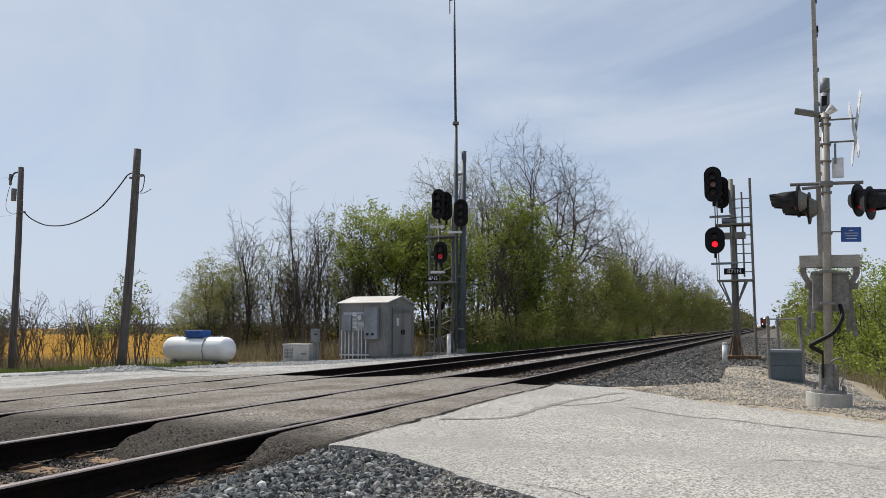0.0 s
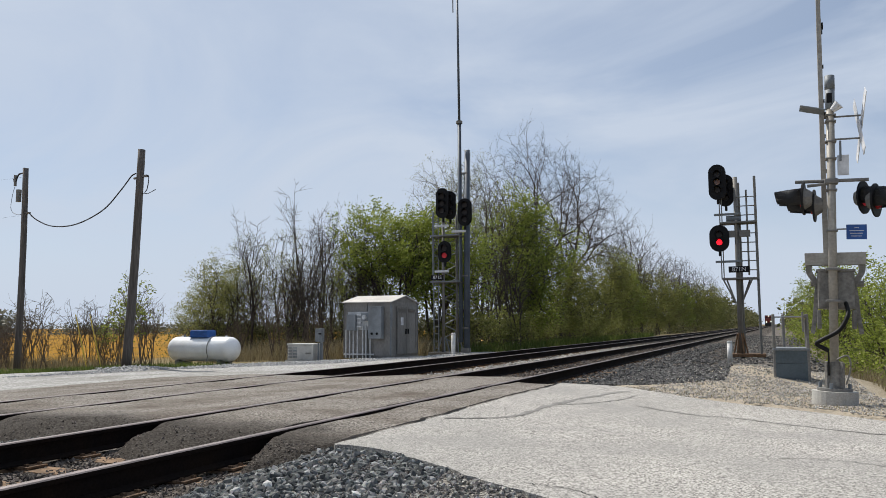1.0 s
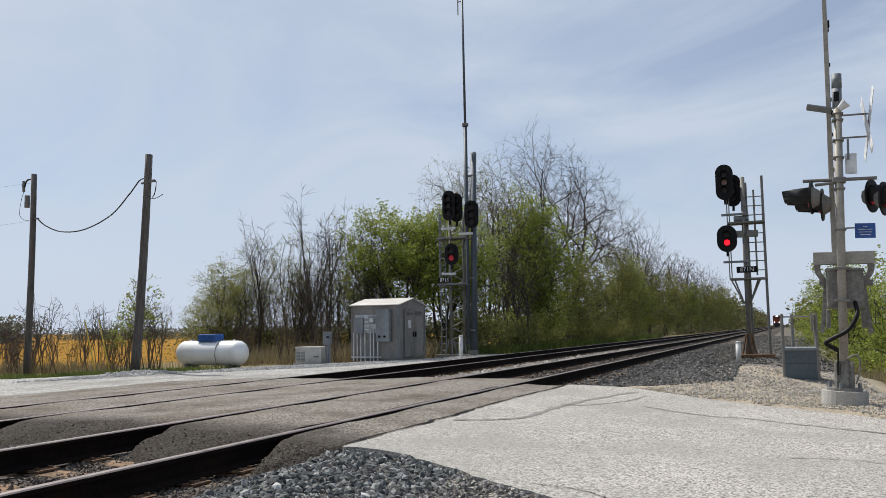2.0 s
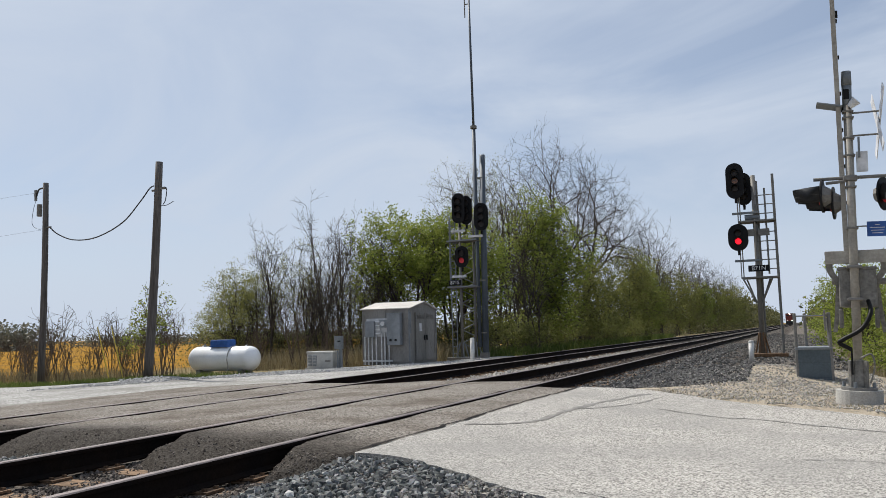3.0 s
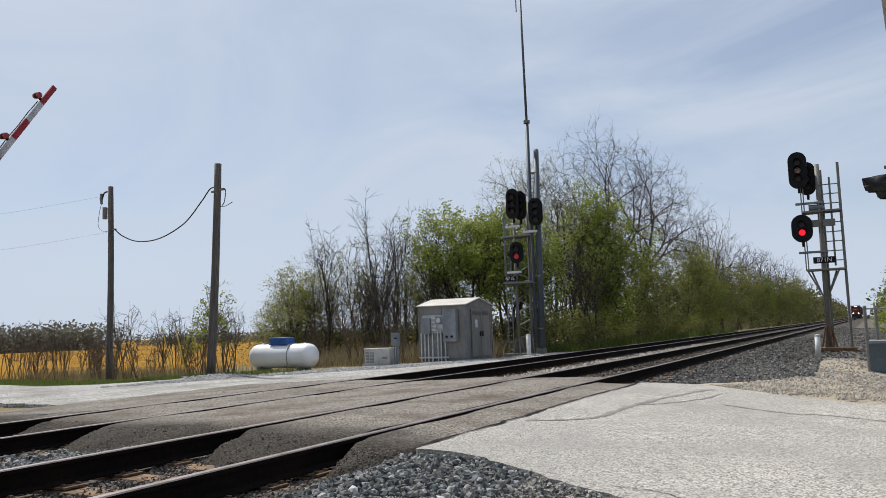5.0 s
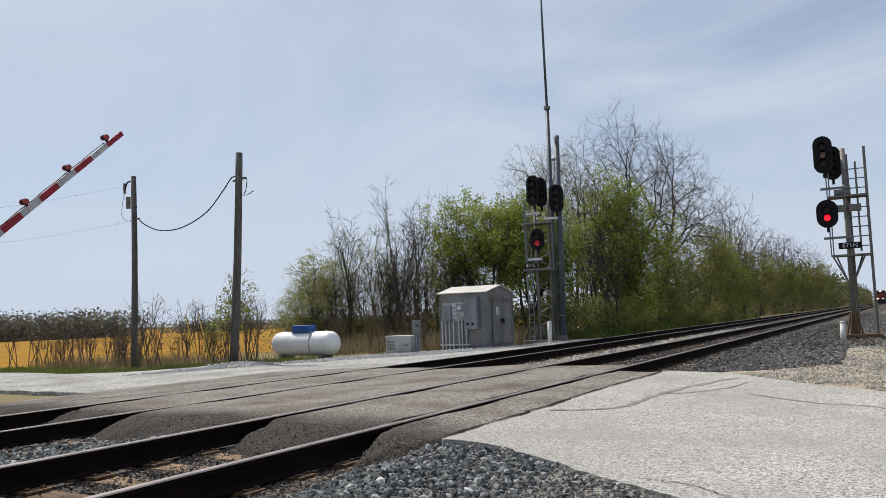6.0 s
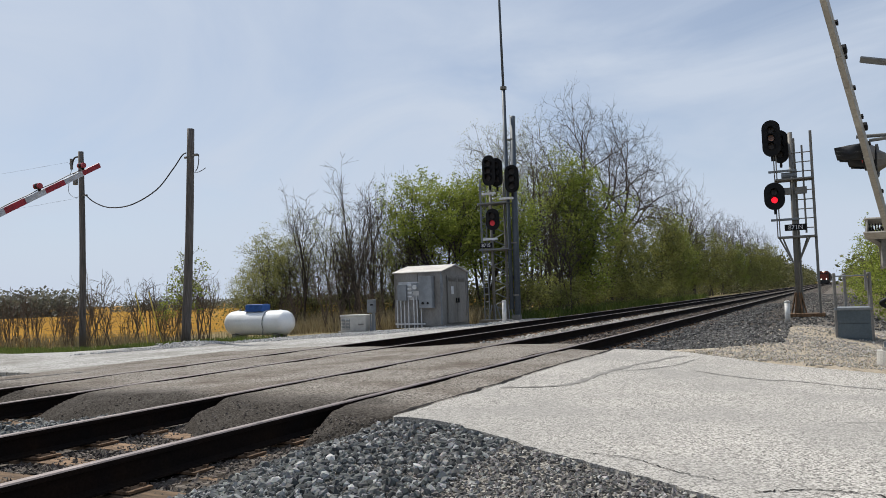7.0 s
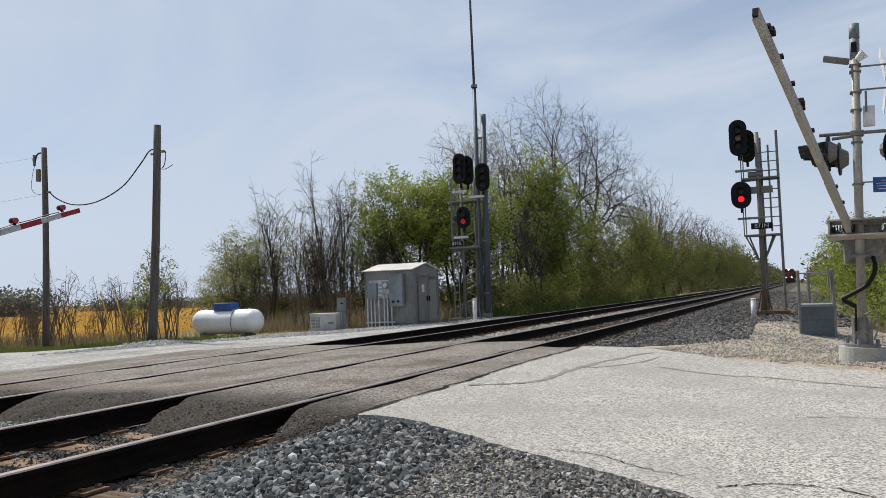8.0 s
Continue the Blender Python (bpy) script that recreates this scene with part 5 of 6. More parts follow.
# ---- stepped platform beside the gate ----
def platform():
    p = thing("service_platform", pose(-0.12, 14.35, -0.51), "grey sheet-steel service platform with pipe railings", "platform")
    for k in range(4):
        part("wall_board", cube(0.50, 0.04, 0.238, at(0, -0.34, 0.15 + 0.24 * k), 0.006), "wall_grey", p)
    for s_ in (-1, 1):
        part("side_wall", cube(0.04, 0.7, 0.94, at(s_ * 0.25, 0.02, 0.5), 0.01), "wall_grey", p)
    # unseen block added inside, so that no light shows between the boards
    part("slit_blocker", cube(0.44, 0.6, 0.9, at(0, 0.02, 0.5)), "wall_grey", p)
    part("deck", cube(0.54, 0.76, 0.04, at(0, 0, 0.98), 0.006), "galv", p)
    for x, y in ((-0.25, -0.34), (0.25, -0.34), (-0.10, 0.34), (0.25, 0.34)):
        part("post", rod((x, y, 0.2), (x, y, 1.53), 0.026, seg=10), "galv_dark", p)
        part("post_cap", rod((x, y, 1.53), (x, y, 1.55), 0.03, 0.02, 10), "galv_dark", p)
    part("rail", rod((-0.25, -0.34, 1.5), (0.25, -0.34, 1.5), 0.012, seg=8), "galv", p)
    part("rail", rod((-0.10, 0.34, 1.5), (0.25, 0.34, 1.5), 0.016, seg=8), "yellow", p, "yellow top rail")
    part("rail", rod((0.25, -0.34, 1.47), (0.25, 0.34, 1.47), 0.016, seg=8), "yellow", p, "yellow top rail")
    part("sign_back", cube(0.03, 0.12, 0.32, at(0.19, -0.36, 1.42), 0.01), "galv_dark", p)


platform()


# ---- plants ----
def spread_points(rng, crown, n, shell):
    """Points in a crown of several ellipsoids, with a lumpy outline."""
    out = []
    vol = np.array([c[3] * c[4] * c[5] for c in crown])
    for c, m in zip(crown, np.maximum(1, (n * vol / vol.sum()).astype(int))):
        d = rng.normal(size=(m, 3))
        d /= np.linalg.norm(d, axis=1, keepdims=True)
        ph = rng.uniform(0, 6.3, 4)
        lump = 1 + 0.16 * np.sin(4 * d[:, 0] + ph[0]) * np.cos(3 * d[:, 2] + ph[1]) + 0.12 * np.sin(7 * d[:, 1] + ph[2]) * np.cos(6 * d[:, 2] + ph[3])
        out.append(np.array(c[:3]) + d * np.array(c[3:]) * (lump * rng.random(m) ** shell)[:, None])
    return np.concatenate(out)


def branch(rng, segs, tips, p, d, goals, fine, wild, lev):
    """One limb runs towards the middle of its goals and forks until each goal has a twig."""
    n = len(goals)
    r = fine * n ** 0.49
    c = goals.mean(0)
    gap = np.linalg.norm(c - p)
    reach = gap * (rng.uniform(0.30, 0.48) if n > 2 else rng.uniform(0.75, 1.0))
    k = 3 if n > 12 or n == 1 else 2
    for i in range(k):
        to = (c - p) / (np.linalg.norm(c - p) + 1e-9)
        d = d * 0.55 + to * 0.6 + rng.normal(0, wild, 3)
        d /= np.linalg.norm(d) + 1e-9
        q = p + d * reach / k
        segs.append((p, q, r * (1 - 0.10 * i), r * (1 - 0.10 * (i + 1)), lev))
        p = q
    if n == 1:
        tips.append((p, d))
        return
    far = goals[np.argmax(((goals - goals[rng.integers(n)]) ** 2).sum(1))]
    other = goals[np.argmax(((goals - far) ** 2).sum(1))]
    side = ((goals - far) ** 2).sum(1) < ((goals - other) ** 2).sum(1) * rng.uniform(0.7, 1.4)
    if side.all() or not side.any():
        side = np.arange(n) % 2 == 0
    branch(rng, segs, tips, p, d, goals[side], fine, wild, lev + 1)
    branch(rng, segs, tips, p, d, goals[~side], fine, wild, lev + 1)


def prisms(segs):
    """All limbs as tapered three- and six-sided prisms."""
    A, B = np.array([q[0] for q in segs]), np.array([q[1] for q in segs])
    R0, R1 = np.array([q[2] for q in segs]), np.array([q[3] for q in segs])
    V, F, k0 = [], [], 0
    for n, pick in ((6, R0 > 0.03), (3, R0 <= 0.03)):
        a, b, r0, r1 = A[pick], B[pick], R0[pick], R1[pick]
        m = len(a)
        if not m:
            continue
        d = b - a
        d /= np.linalg.norm(d, axis=1, keepdims=True) + 1e-9
        u = np.cross(d, (0.3, 0.9, 0.1))
        u /= np.linalg.norm(u, axis=1, keepdims=True) + 1e-9
        w = np.cross(d, u)
        t = np.arange(n) * 2 * np.pi / n
        ring = u[:, None] * np.cos(t)[None, :, None] + w[:, None] * np.sin(t)[None, :, None]
        V.append(np.concatenate([a[:, None] + ring * r0[:, None, None], b[:, None] + ring * r1[:, None, None]], 1).reshape(-1, 3))
        i = np.arange(n)
        quad = np.stack([i, (i + 1) % n, n + (i + 1) % n, n + i], -1)
        F.append((quad[None] + (k0 + np.arange(m) * 2 * n)[:, None, None]).reshape(-1, 4))
        k0 += m * 2 * n
    return np.concatenate(V), np.concatenate(F)


def leaves(rng, centres, per, size, scatter):
    c = np.repeat(centres, per, 0)
    c = c + rng.normal(0, scatter, c.shape)
    n = len(c)
    a, b = rng.normal(size=(n, 3)), rng.normal(size=(n, 3))
    a[:, 2] *= 0.6
    a /= np.linalg.norm(a, axis=1, keepdims=True)
    b -= a * (a * b).sum(1, keepdims=True)
    b /= np.linalg.norm(b, axis=1, keepdims=True)
    s = (size * rng.uniform(0.6, 1.35, n))[:, None]
    v = np.stack([c - a * s, c + b * s * 0.55, c + a * s, c - b * s * 0.55], 1).reshape(-1, 3)
    f = np.arange(4 * n).reshape(-1, 4)
    return v, f


def plant(name, seed, label, category, crown, n, stems=1, fine=0.007, shell=0.45, wild=0.16, twigs=3, twig=0.5, bark="bark", leaf=None, per=10, size=0.06, scatter=0.15, keep=1.0, low=0.0, foot=0.25, group=""):
    """A tree or shrub whose stems fork into a crown; leaves sit in clumps round the twigs."""
    rng = np.random.default_rng(seed)
    ob = thing(name, pose(0, 0, 0), label, category, group)
    goals = spread_points(rng, crown, n, shell)
    goals = goals[goals[:, 2] > 0.35]
    segs, tips = [], []
    order = np.argsort(np.arctan2(goals[:, 1], goals[:, 0]) + rng.normal(0, 0.5, len(goals)))
    for part_of in np.array_split(order, stems):
        g = goals[part_of]
        an = rng.uniform(0, 6.3)
        p = np.array([foot * math.cos(an), foot * math.sin(an), -0.25]) * (1.0 if stems > 1 else 0.0) + np.array([0, 0, -0.05])
        lean = (g.mean(0) - p) * np.array([0.4, 0.4, 1.0])
        branch(rng, segs, tips, p, lean / np.linalg.norm(lean), g, fine, wild, 0)
    ends = []
    for p, d in tips:
        for _ in range(twigs):
            e = d + rng.normal(0, 0.5, 3) + np.array([0, 0, 0.25])
            e /= np.linalg.norm(e)
            q = p + e * twig * rng.uniform(0.4, 1.0)
            f = q + (e + rng.normal(0, 0.35, 3)) * twig * rng.uniform(0.2, 0.6)
            segs.append((p, q, fine * 0.8, fine * 0.6, 9))
            segs.append((q, f, fine * 0.6, fine * 0.4, 9))
            ends.append(q)
            ends.append(f)
    v, f = prisms(segs)
    raw("trunk", v, f, bark, ob)
    if leaf:
        t = np.array(ends)
        clump = np.sin(t[:, 0] * 2.1 + seed) * np.sin(t[:, 1] * 2.3 + 1) * np.sin(t[:, 2] * 2.6 + 2)
        t = t[(rng.random(len(t)) < keep * (1 + 0.9 * clump)) & (t[:, 2] > low)]
        v, f = leaves(rng, t, per, size, scatter)
        raw("crown", v, f, leaf, ob)
    return ob


def put(proto, x, y, turn, s, first=[]):
    m = pose(x, y, float(ground_z(np.array([[x]]), np.array([[y]]))[0, 0]), 0, 0, turn)
    if proto.name not in first:
        first.append(proto.name)
        proto.matrix_basis = m
        ob = proto
    else:
        ob = copy_thing(proto, m)
    ob.scale = (s, s, s)
    return ob


LG = "trees along the railway"
EG = "field edge shrubs"
DG = "ditch shrubs"
bare_round = plant("bare_tree", 11, "tall leafless tree with a rounded crown of fine twigs", "tree", [(-0.6, 0, 12.8, 4.2, 4.0, 4.8), (-2.0, 0, 8.5, 3.8, 3.6, 3.4), (3.0, 0, 10.2, 3.8, 3.4, 4.2), (4.6, 0, 7.6, 2.2, 2.4, 2.4)], 900, 2, 0.0098, 0.4, 0.09, 3, 0.7, foot=0.4, group=LG)
bare_wide = plant("bare_tree", 12, "leafless spreading tree with fine grey-brown twigs", "tree", [(0, 0, 8.2, 3.6, 3.6, 4.4), (0.8, 0, 5.5, 3.0, 3.0, 2.6)], 330, 3, 0.0125, 0.4, 0.10, 2, 0.8, group=LG)
bare_thin = plant("bare_tree", 13, "thin leafless young tree with upright twigs", "tree", [(0, 0, 5.6, 1.3, 1.2, 2.5), (0.3, 0, 3.4, 1.2, 1.1, 1.5)], 150, 2, 0.0085, 0.55, 0.07, 3, 0.45, group=LG)
bare_leaning = plant("bare_tree", 14, "leafless young tree with long upright leaning limbs", "tree", [(-0.7, 0, 6.2, 0.8, 0.8, 2.3), (0.9, 0, 5.2, 1.1, 1.0, 2.0), (0, 0, 3.0, 1.3, 1.2, 1.4)], 150, 3, 0.0085, 0.55, 0.06, 3, 0.45, group=LG)
thicket = plant("bare_tree", 15, "leafless brown thicket of many dark stems", "tree", [(0, 0, 3.4, 2.0, 1.8, 2.4)], 200, 6, 0.0085, 0.6, 0.09, 2, 0.45, foot=0.7, group=LG)
bud_tree = plant("budding_tree", 16, "bare forked tree with sparse yellow-green buds", "tree", [(0, 0, 4.4, 1.7, 1.6, 2.4), (-0.8, 0, 2.6, 1.6, 1.4, 1.4)], 220, 3, 0.0090, 0.5, 0.10, 3, 0.4, leaf="leaf_pale", per=7, size=0.032, scatter=0.12, keep=0.85, group=LG)
bud_bush = plant("budding_tree", 17, "pale yellow-green shrub tree in sparse bud", "tree", [(0, 0, 2.4, 1.9, 1.7, 2.0), (0.9, 0, 3.4, 1.2, 1.1, 1.3)], 230, 5, 0.0082, 0.5, 0.16, 3, 0.35, leaf="leaf_pale", per=12, size=0.036, scatter=0.13, keep=0.9, foot=0.5, group=LG)
bud_tall = plant("budding_tree", 18, "tall tree in thin pale bud", "tree", [(0, 0, 8.4, 2.2, 2.2, 3.2), (0, 0, 5.0, 2.0, 2.0, 2.4)], 330, 2, 0.0105, 0.45, 0.15, 3, 0.6, leaf="leaf_pale", per=5, size=0.036, scatter=0.16, keep=0.6, group=LG)
green_round = plant("leafy_tree", 21, "spring-green rounded tree with dense small leaves", "tree", [(-0.5, 0, 4.9, 2.4, 2.1, 2.2), (1.4, 0, 4.6, 1.9, 1.8, 2.3), (-1.3, 0, 3.3, 1.5, 1.5, 1.4)], 420, 4, 0.0088, 0.45, 0.15, 3, 0.4, leaf="leaf_bright", per=12, size=0.060, scatter=0.14, keep=0.85, low=1.7, group=LG)
green_tall = plant("leafy_tree", 22, "tall leafy tree with olive-green spring foliage", "tree", [(-0.3, 0, 7.2, 1.8, 1.8, 2.5), (0.5, 0, 4.8, 2.6, 2.2, 2.6), (-0.2, 0, 2.7, 2.4, 2.0, 1.8)], 480, 3, 0.011, 0.42, 0.15, 3, 0.5, leaf="leaf_bright", per=11, size=0.070, scatter=0.18, keep=0.85, low=0.8, group=LG)
olive_tree = plant("leafy_tree", 23, "olive-green lineside tree in thin young leaf", "tree", [(0, 0, 6.3, 2.1, 2.1, 2.7), (0.9, 0, 3.6, 2.5, 2.4, 2.4), (-1.3, 0, 3.0, 1.8, 1.8, 2.0)], 300, 3, 0.0115, 0.34, 0.12, 2, 0.6, leaf="leaf_dark", per=11, size=0.10, scatter=0.24, keep=0.75, foot=0.5, group=LG)
olive_bush = plant("leafy_shrub", 24, "low olive-green bush at the foot of the trees", "shrub", [(0, 0, 1.5, 1.9, 1.7, 1.3)], 80, 6, 0.007, 0.5, 0.16, 2, 0.4, leaf="leaf_dark", per=10, size=0.07, scatter=0.14, keep=0.9, foot=0.5, group=LG)
scrub_a = plant("dry_shrub", 31, "leafless brown shrub at the field edge", "shrub", [(0, 0, 1.9, 0.8, 0.7, 1.0)], 48, 4, 0.0080, 0.5, 0.13, 2, 0.26, bark="dry", foot=0.25, group=EG)
scrub_b = plant("dry_shrub", 32, "thin leafless shrub with upright brown stems", "shrub", [(0, 0, 1.4, 0.6, 0.5, 0.9)], 40, 6, 0.0075, 0.5, 0.12, 2, 0.26, bark="dry", foot=0.3, group=EG)
sapling = plant("budding_sapling", 33, "budding sapling with sparse fresh leaves", "shrub", [(0, 0, 2.3, 0.75, 0.7, 1.2)], 60, 3, 0.0085, 0.5, 0.13, 2, 0.25, bark="dry", leaf="leaf", per=4, size=0.055, scatter=0.08, keep=0.55, group=EG)
hedge = plant("leafy_shrub", 34, "bright green leafy shrub beside the ditch", "shrub", [(0, 0, 2.1, 1.3, 1.2, 1.3), (0.5, 0, 1.0, 1.3, 1.2, 0.8)], 130, 5, 0.007, 0.5, 0.14, 2, 0.35, leaf="leaf_bright", per=17, size=0.042, scatter=0.12, keep=0.8, foot=0.4, group=DG)
brush = plant("dry_shrub", 35, "tangled bare brush in the ditch", "shrub", [(0, 0, 0.8, 1.1, 1.0, 0.7)], 100, 9, 0.005, 0.5, 0.2, 2, 0.3, bark="dry", foot=0.6, group=DG)

for proto, x, y, turn, s in (
    (bud_bush, -27.0, 32.0, 10, 0.85), (bud_bush, -25.3, 31.4, 130, 1.08), (bud_tree, -24.2, 32.0, 0, 0.88), (bare_thin, -23.7, 31.2, 40, 0.88),
    (bud_tree, -22.8, 33.0, 200, 0.90), (bare_leaning, -21.1, 32.0, 0, 1.0), (thicket, -22.2, 33.0, 90, 0.9), (bare_thin, -20.2, 32.6, 160, 0.92),
    (bare_leaning, -22.4, 34.5, 250, 0.85), (thicket, -20.4, 31.6, 20, 0.85), (thicket, -18.6, 33.5, 220, 0.9), (bare_thin, -19.2, 34.0, 300, 0.95),
    (green_round, -17.6, 34.4, 0, 1.02), (green_round, -15.8, 36.0, 170, 0.98), (bud_tall, -18.6, 44.0, 0, 1.0), (bud_tall, -16.4, 43.0, 120, 0.98),
    (thicket, -24.6, 33.4, 140, 0.75), (thicket, -23.2, 34.5, 260, 0.9), (thicket, -21.4, 35.2, 330, 1.0), (thicket, -19.4, 35.8, 70, 1.0), (bud_tree, -19.8, 33.2, 120, 0.8),
    (thicket, -15.2, 37.5, 60, 1.0), (thicket, -15.0, 41.0, 310, 1.15), (bare_wide, -16.2, 47.0, 40, 0.82), (thicket, -14.6, 43.0, 200, 1.1),
    (bare_round, -18.4, 62.0, 0, 1.0), (bare_round, -16.6, 66.0, 35, 0.93), (bare_wide, -20.5, 58.0, 90, 1.05), (green_tall, -14.9, 47.5, 0, 1.04),
    (bare_wide, -16.0, 54.0, 200, 0.82), (olive_tree, -14.6, 56.0, 40, 0.72), (olive_tree, -15.4, 66.0, 190, 0.82), (olive_tree, -15.0, 76.0, 60, 1.0),
    (green_tall, -15.4, 84.0, 100, 0.88), (bare_wide, -16.4, 92.0, 20, 1.12), (bare_wide, -17.4, 102.0, 150, 1.05), (olive_tree, -15.2, 93.0, 280, 0.88), (olive_tree, -15.0, 106.0, 120, 0.92),
    (bare_wide, -16.2, 112.0, 260, 1.0), (bare_wide, -15.6, 125.0, 100, 1.0), (bare_wide, -16.0, 138.0, 220, 1.05), (olive_tree, -15.2, 120.0, 330, 0.9), (green_tall, -15.2, 136.0, 200, 0.85),
    (bare_wide, -16.6, 150.0, 140, 1.1), (olive_tree, -15.0, 152.0, 160, 1.0), (bare_wide, -16.0, 172.0, 40, 1.1), (olive_tree, -15.0, 170.0, 10, 1.0),
    (bare_wide, -16.0, 198.0, 290, 1.1), (olive_tree, -15.0, 190.0, 130, 1.1), (olive_tree, -15.0, 212.0, 70, 1.2),
):
    put(proto, x, y, turn, s)
rg = random.Random(5)
for k in range(16):
    put(olive_bush, -14.6 + rg.uniform(-0.8, 0.5), 36.5 + 2.7 * k + rg.uniform(-0.8, 0.8), rg.uniform(0, 360), rg.uniform(0.55, 0.95))
for k in range(25):
    x = -16.8 - 0.80 * k + rg.uniform(-0.25, 0.25)
    put((scrub_a, scrub_b)[k % 2], x, (26.6 if x > -22.0 else 21.6) + rg.uniform(-0.5, 1.6), rg.uniform(0, 360), rg.uniform(0.6, 1.1))
for k in range(18):
    x = -21.4 - 0.62 * k + rg.uniform(-0.3, 0.3)
    put((scrub_a, scrub_b)[rg.random() < 0.4], x, 21.3 + rg.uniform(-0.3, 1.8), rg.uniform(0, 360), rg.uniform(0.75, 1.12) * (1.0 - 0.018 * k))
for x, y, s in ((-20.7, 20.8, 0.92), (-21.5, 21.2, 0.72), (-22.8, 21.8, 0.5)):
    put(sapling, x, y, rg.uniform(0, 360), s)
for x, y, s in ((3.4, 19, 1.05), (5.2, 17.5, 1.2), (4.4, 22, 1.2), (2.6, 25, 1.0), (6.6, 21, 1.3), (3.6, 29, 1.25), (2.2, 33, 1.1), (8.5, 19, 1.3), (4.6, 36, 1.4), (2.2, 42, 1.3), (3.2, 58, 1.7), (2.6, 85, 1.8)):
    put(hedge, x, y, rg.uniform(0, 360), s)
for k in range(12):
    put(brush, 2.0 + rg.uniform(0, 3.5), 13.6 + 0.7 * k + rg.uniform(-0.3, 0.3), rg.uniform(0, 360), rg.uniform(0.7, 1.1))


def far_woods(name, line, depth, height, seed, n, label, size, base=-1.0, material="far_wood"):
    """A far wood: crowns of many small leaf clumps along a line."""
    rng = np.random.default_rng(seed)
    (x0, y0), (x1, y1) = line
    t = rng.random(n)
    hx = 0.75 + 0.25 * np.sin(t * 47 + seed) * np.sin(t * 113)
    z = rng.random(n) ** 0.8 * height * hx * rng.uniform(0.8, 1.08, n)
    c = np.stack([x0 + (x1 - x0) * t + rng.normal(0, depth, n), y0 + (y1 - y0) * t + rng.normal(0, depth, n), z + base], -1)
    v, f = leaves(rng, c, 1, size, 0.0)
    return tagged(raw(name, v, f, material), label, "woods", kind="stuff")


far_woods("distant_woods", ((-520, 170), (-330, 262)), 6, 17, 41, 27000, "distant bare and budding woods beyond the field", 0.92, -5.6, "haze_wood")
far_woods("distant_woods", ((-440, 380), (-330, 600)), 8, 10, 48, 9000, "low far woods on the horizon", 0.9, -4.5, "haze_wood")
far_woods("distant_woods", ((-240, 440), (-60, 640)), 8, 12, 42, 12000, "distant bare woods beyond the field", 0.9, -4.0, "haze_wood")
far_woods("lineside_woods", ((-16, 215), (-17, 620)), 1.6, 11, 43, 9000, "far lineside trees beside the track", 0.55, -0.8)
far_woods("undergrowth", ((-28, 32.5), (-15.2, 36.5)), 1.2, 2.3, 49, 40000, "low brown thicket below the bare trees", 0.05, -0.6)
far_woods("undergrowth", ((-16.0, 37), (-16.4, 120)), 0.7, 2.2, 45, 16000, "olive undergrowth and thicket below the lineside trees", 0.085, -0.7)
far_woods("undergrowth", ((-19.0, 40), (-18.5, 230)), 1.2, 4.2, 46, 16000, "brown and olive thicket behind the lineside trees", 0.13, -0.8)
far_woods("undergrowth", ((-15.4, 120), (-15.6, 230)), 0.8, 4.0, 47, 9000, "olive undergrowth below the far lineside trees", 0.18, -0.7)
far_woods("lineside_woods", ((3.5, 140), (6, 600)), 1.5, 7, 44, 4000, "far lineside bushes beside the track", 0.6, -1.0)


def blades(name, n, area, h, w, material, seed, label, category):
    rng = np.random.default_rng(seed)
    pts = area(rng, n)
    a = rng.uniform(0, 2 * math.pi, n)
    hh = h * rng.uniform(0.4, 1.2, n)
    lean = rng.normal(0, 0.3, (n, 2)) * hh[:, None]
    side = np.stack([np.cos(a), np.sin(a), 0 * a], -1) * w
    tip = pts + np.concatenate([lean, hh[:, None]], 1)
    mid = pts + np.concatenate([lean * 0.35, hh[:, None] * 0.6], 1)
    v = np.stack([pts - side, pts + side, mid + side * 0.7, mid - side * 0.7, tip], 1).reshape(-1, 3)
    k = np.arange(n)[:, None] * 5
    f = np.concatenate([(k + [0, 1, 2]), (k + [0, 2, 3]), (k + [3, 2, 4])])
    return tagged(raw(name, v, f, material), label, category, kind="stuff")


def strip(x0, x1, edge, w):
    def area(rng, n):
        x = rng.uniform(x0, x1, n)
        y = edge(x) + rng.random(n) ** 1.4 * w
        z = ground_z(x[:, None], y[:, None])[:, 0]
        return np.stack([x, y, z - 0.02], -1)
    return area


blades("grass", 16000, strip(-34, -18.5, lambda x: np.interp(x, [-34, -30, -23, -20.5, -18.5], [17.8, 17.4, 16.2, 18.9, 20.8]), 3.0), 0.20, 0.010, "grass", 51, "rough green grass along the lane", "grass")
blades("dry_weeds", 4000, strip(-33, -14.5, lambda x: np.interp(x, [-38, -22.5, -21.8, -16, -14.5], [21.0, 21.0, 25.5, 28.0, 30.5]), 2.6), 0.55, 0.010, "straw", 52, "dry brown weeds at the field edge", "weeds")
blades("dry_weeds", 9000, lambda rng, n: (lambda x, y: np.stack([x, y, ground_z(x[:, None], y[:, None])[:, 0]], -1))(-25.0 + rng.random(n) * 11, 28.5 + rng.random(n) * 8), 0.85, 0.012, "straw", 56, "dry brown weeds under the trees", "weeds")
blades("verge_grass", 1100, lambda rng, n: (lambda x, y: np.stack([x, y, ground_z(x[:, None], y[:, None])[:, 0]], -1))(*(lambda t, d: (-2.6 + 3.9 * t + d * 0.7, 12.6 - 3.3 * t + d * 0.75))(rng.random(n), rng.random(n) ** 1.6 * 1.7)), 0.035, 0.004, "straw", 53, "short dry grass on the gravel verge", "grass")
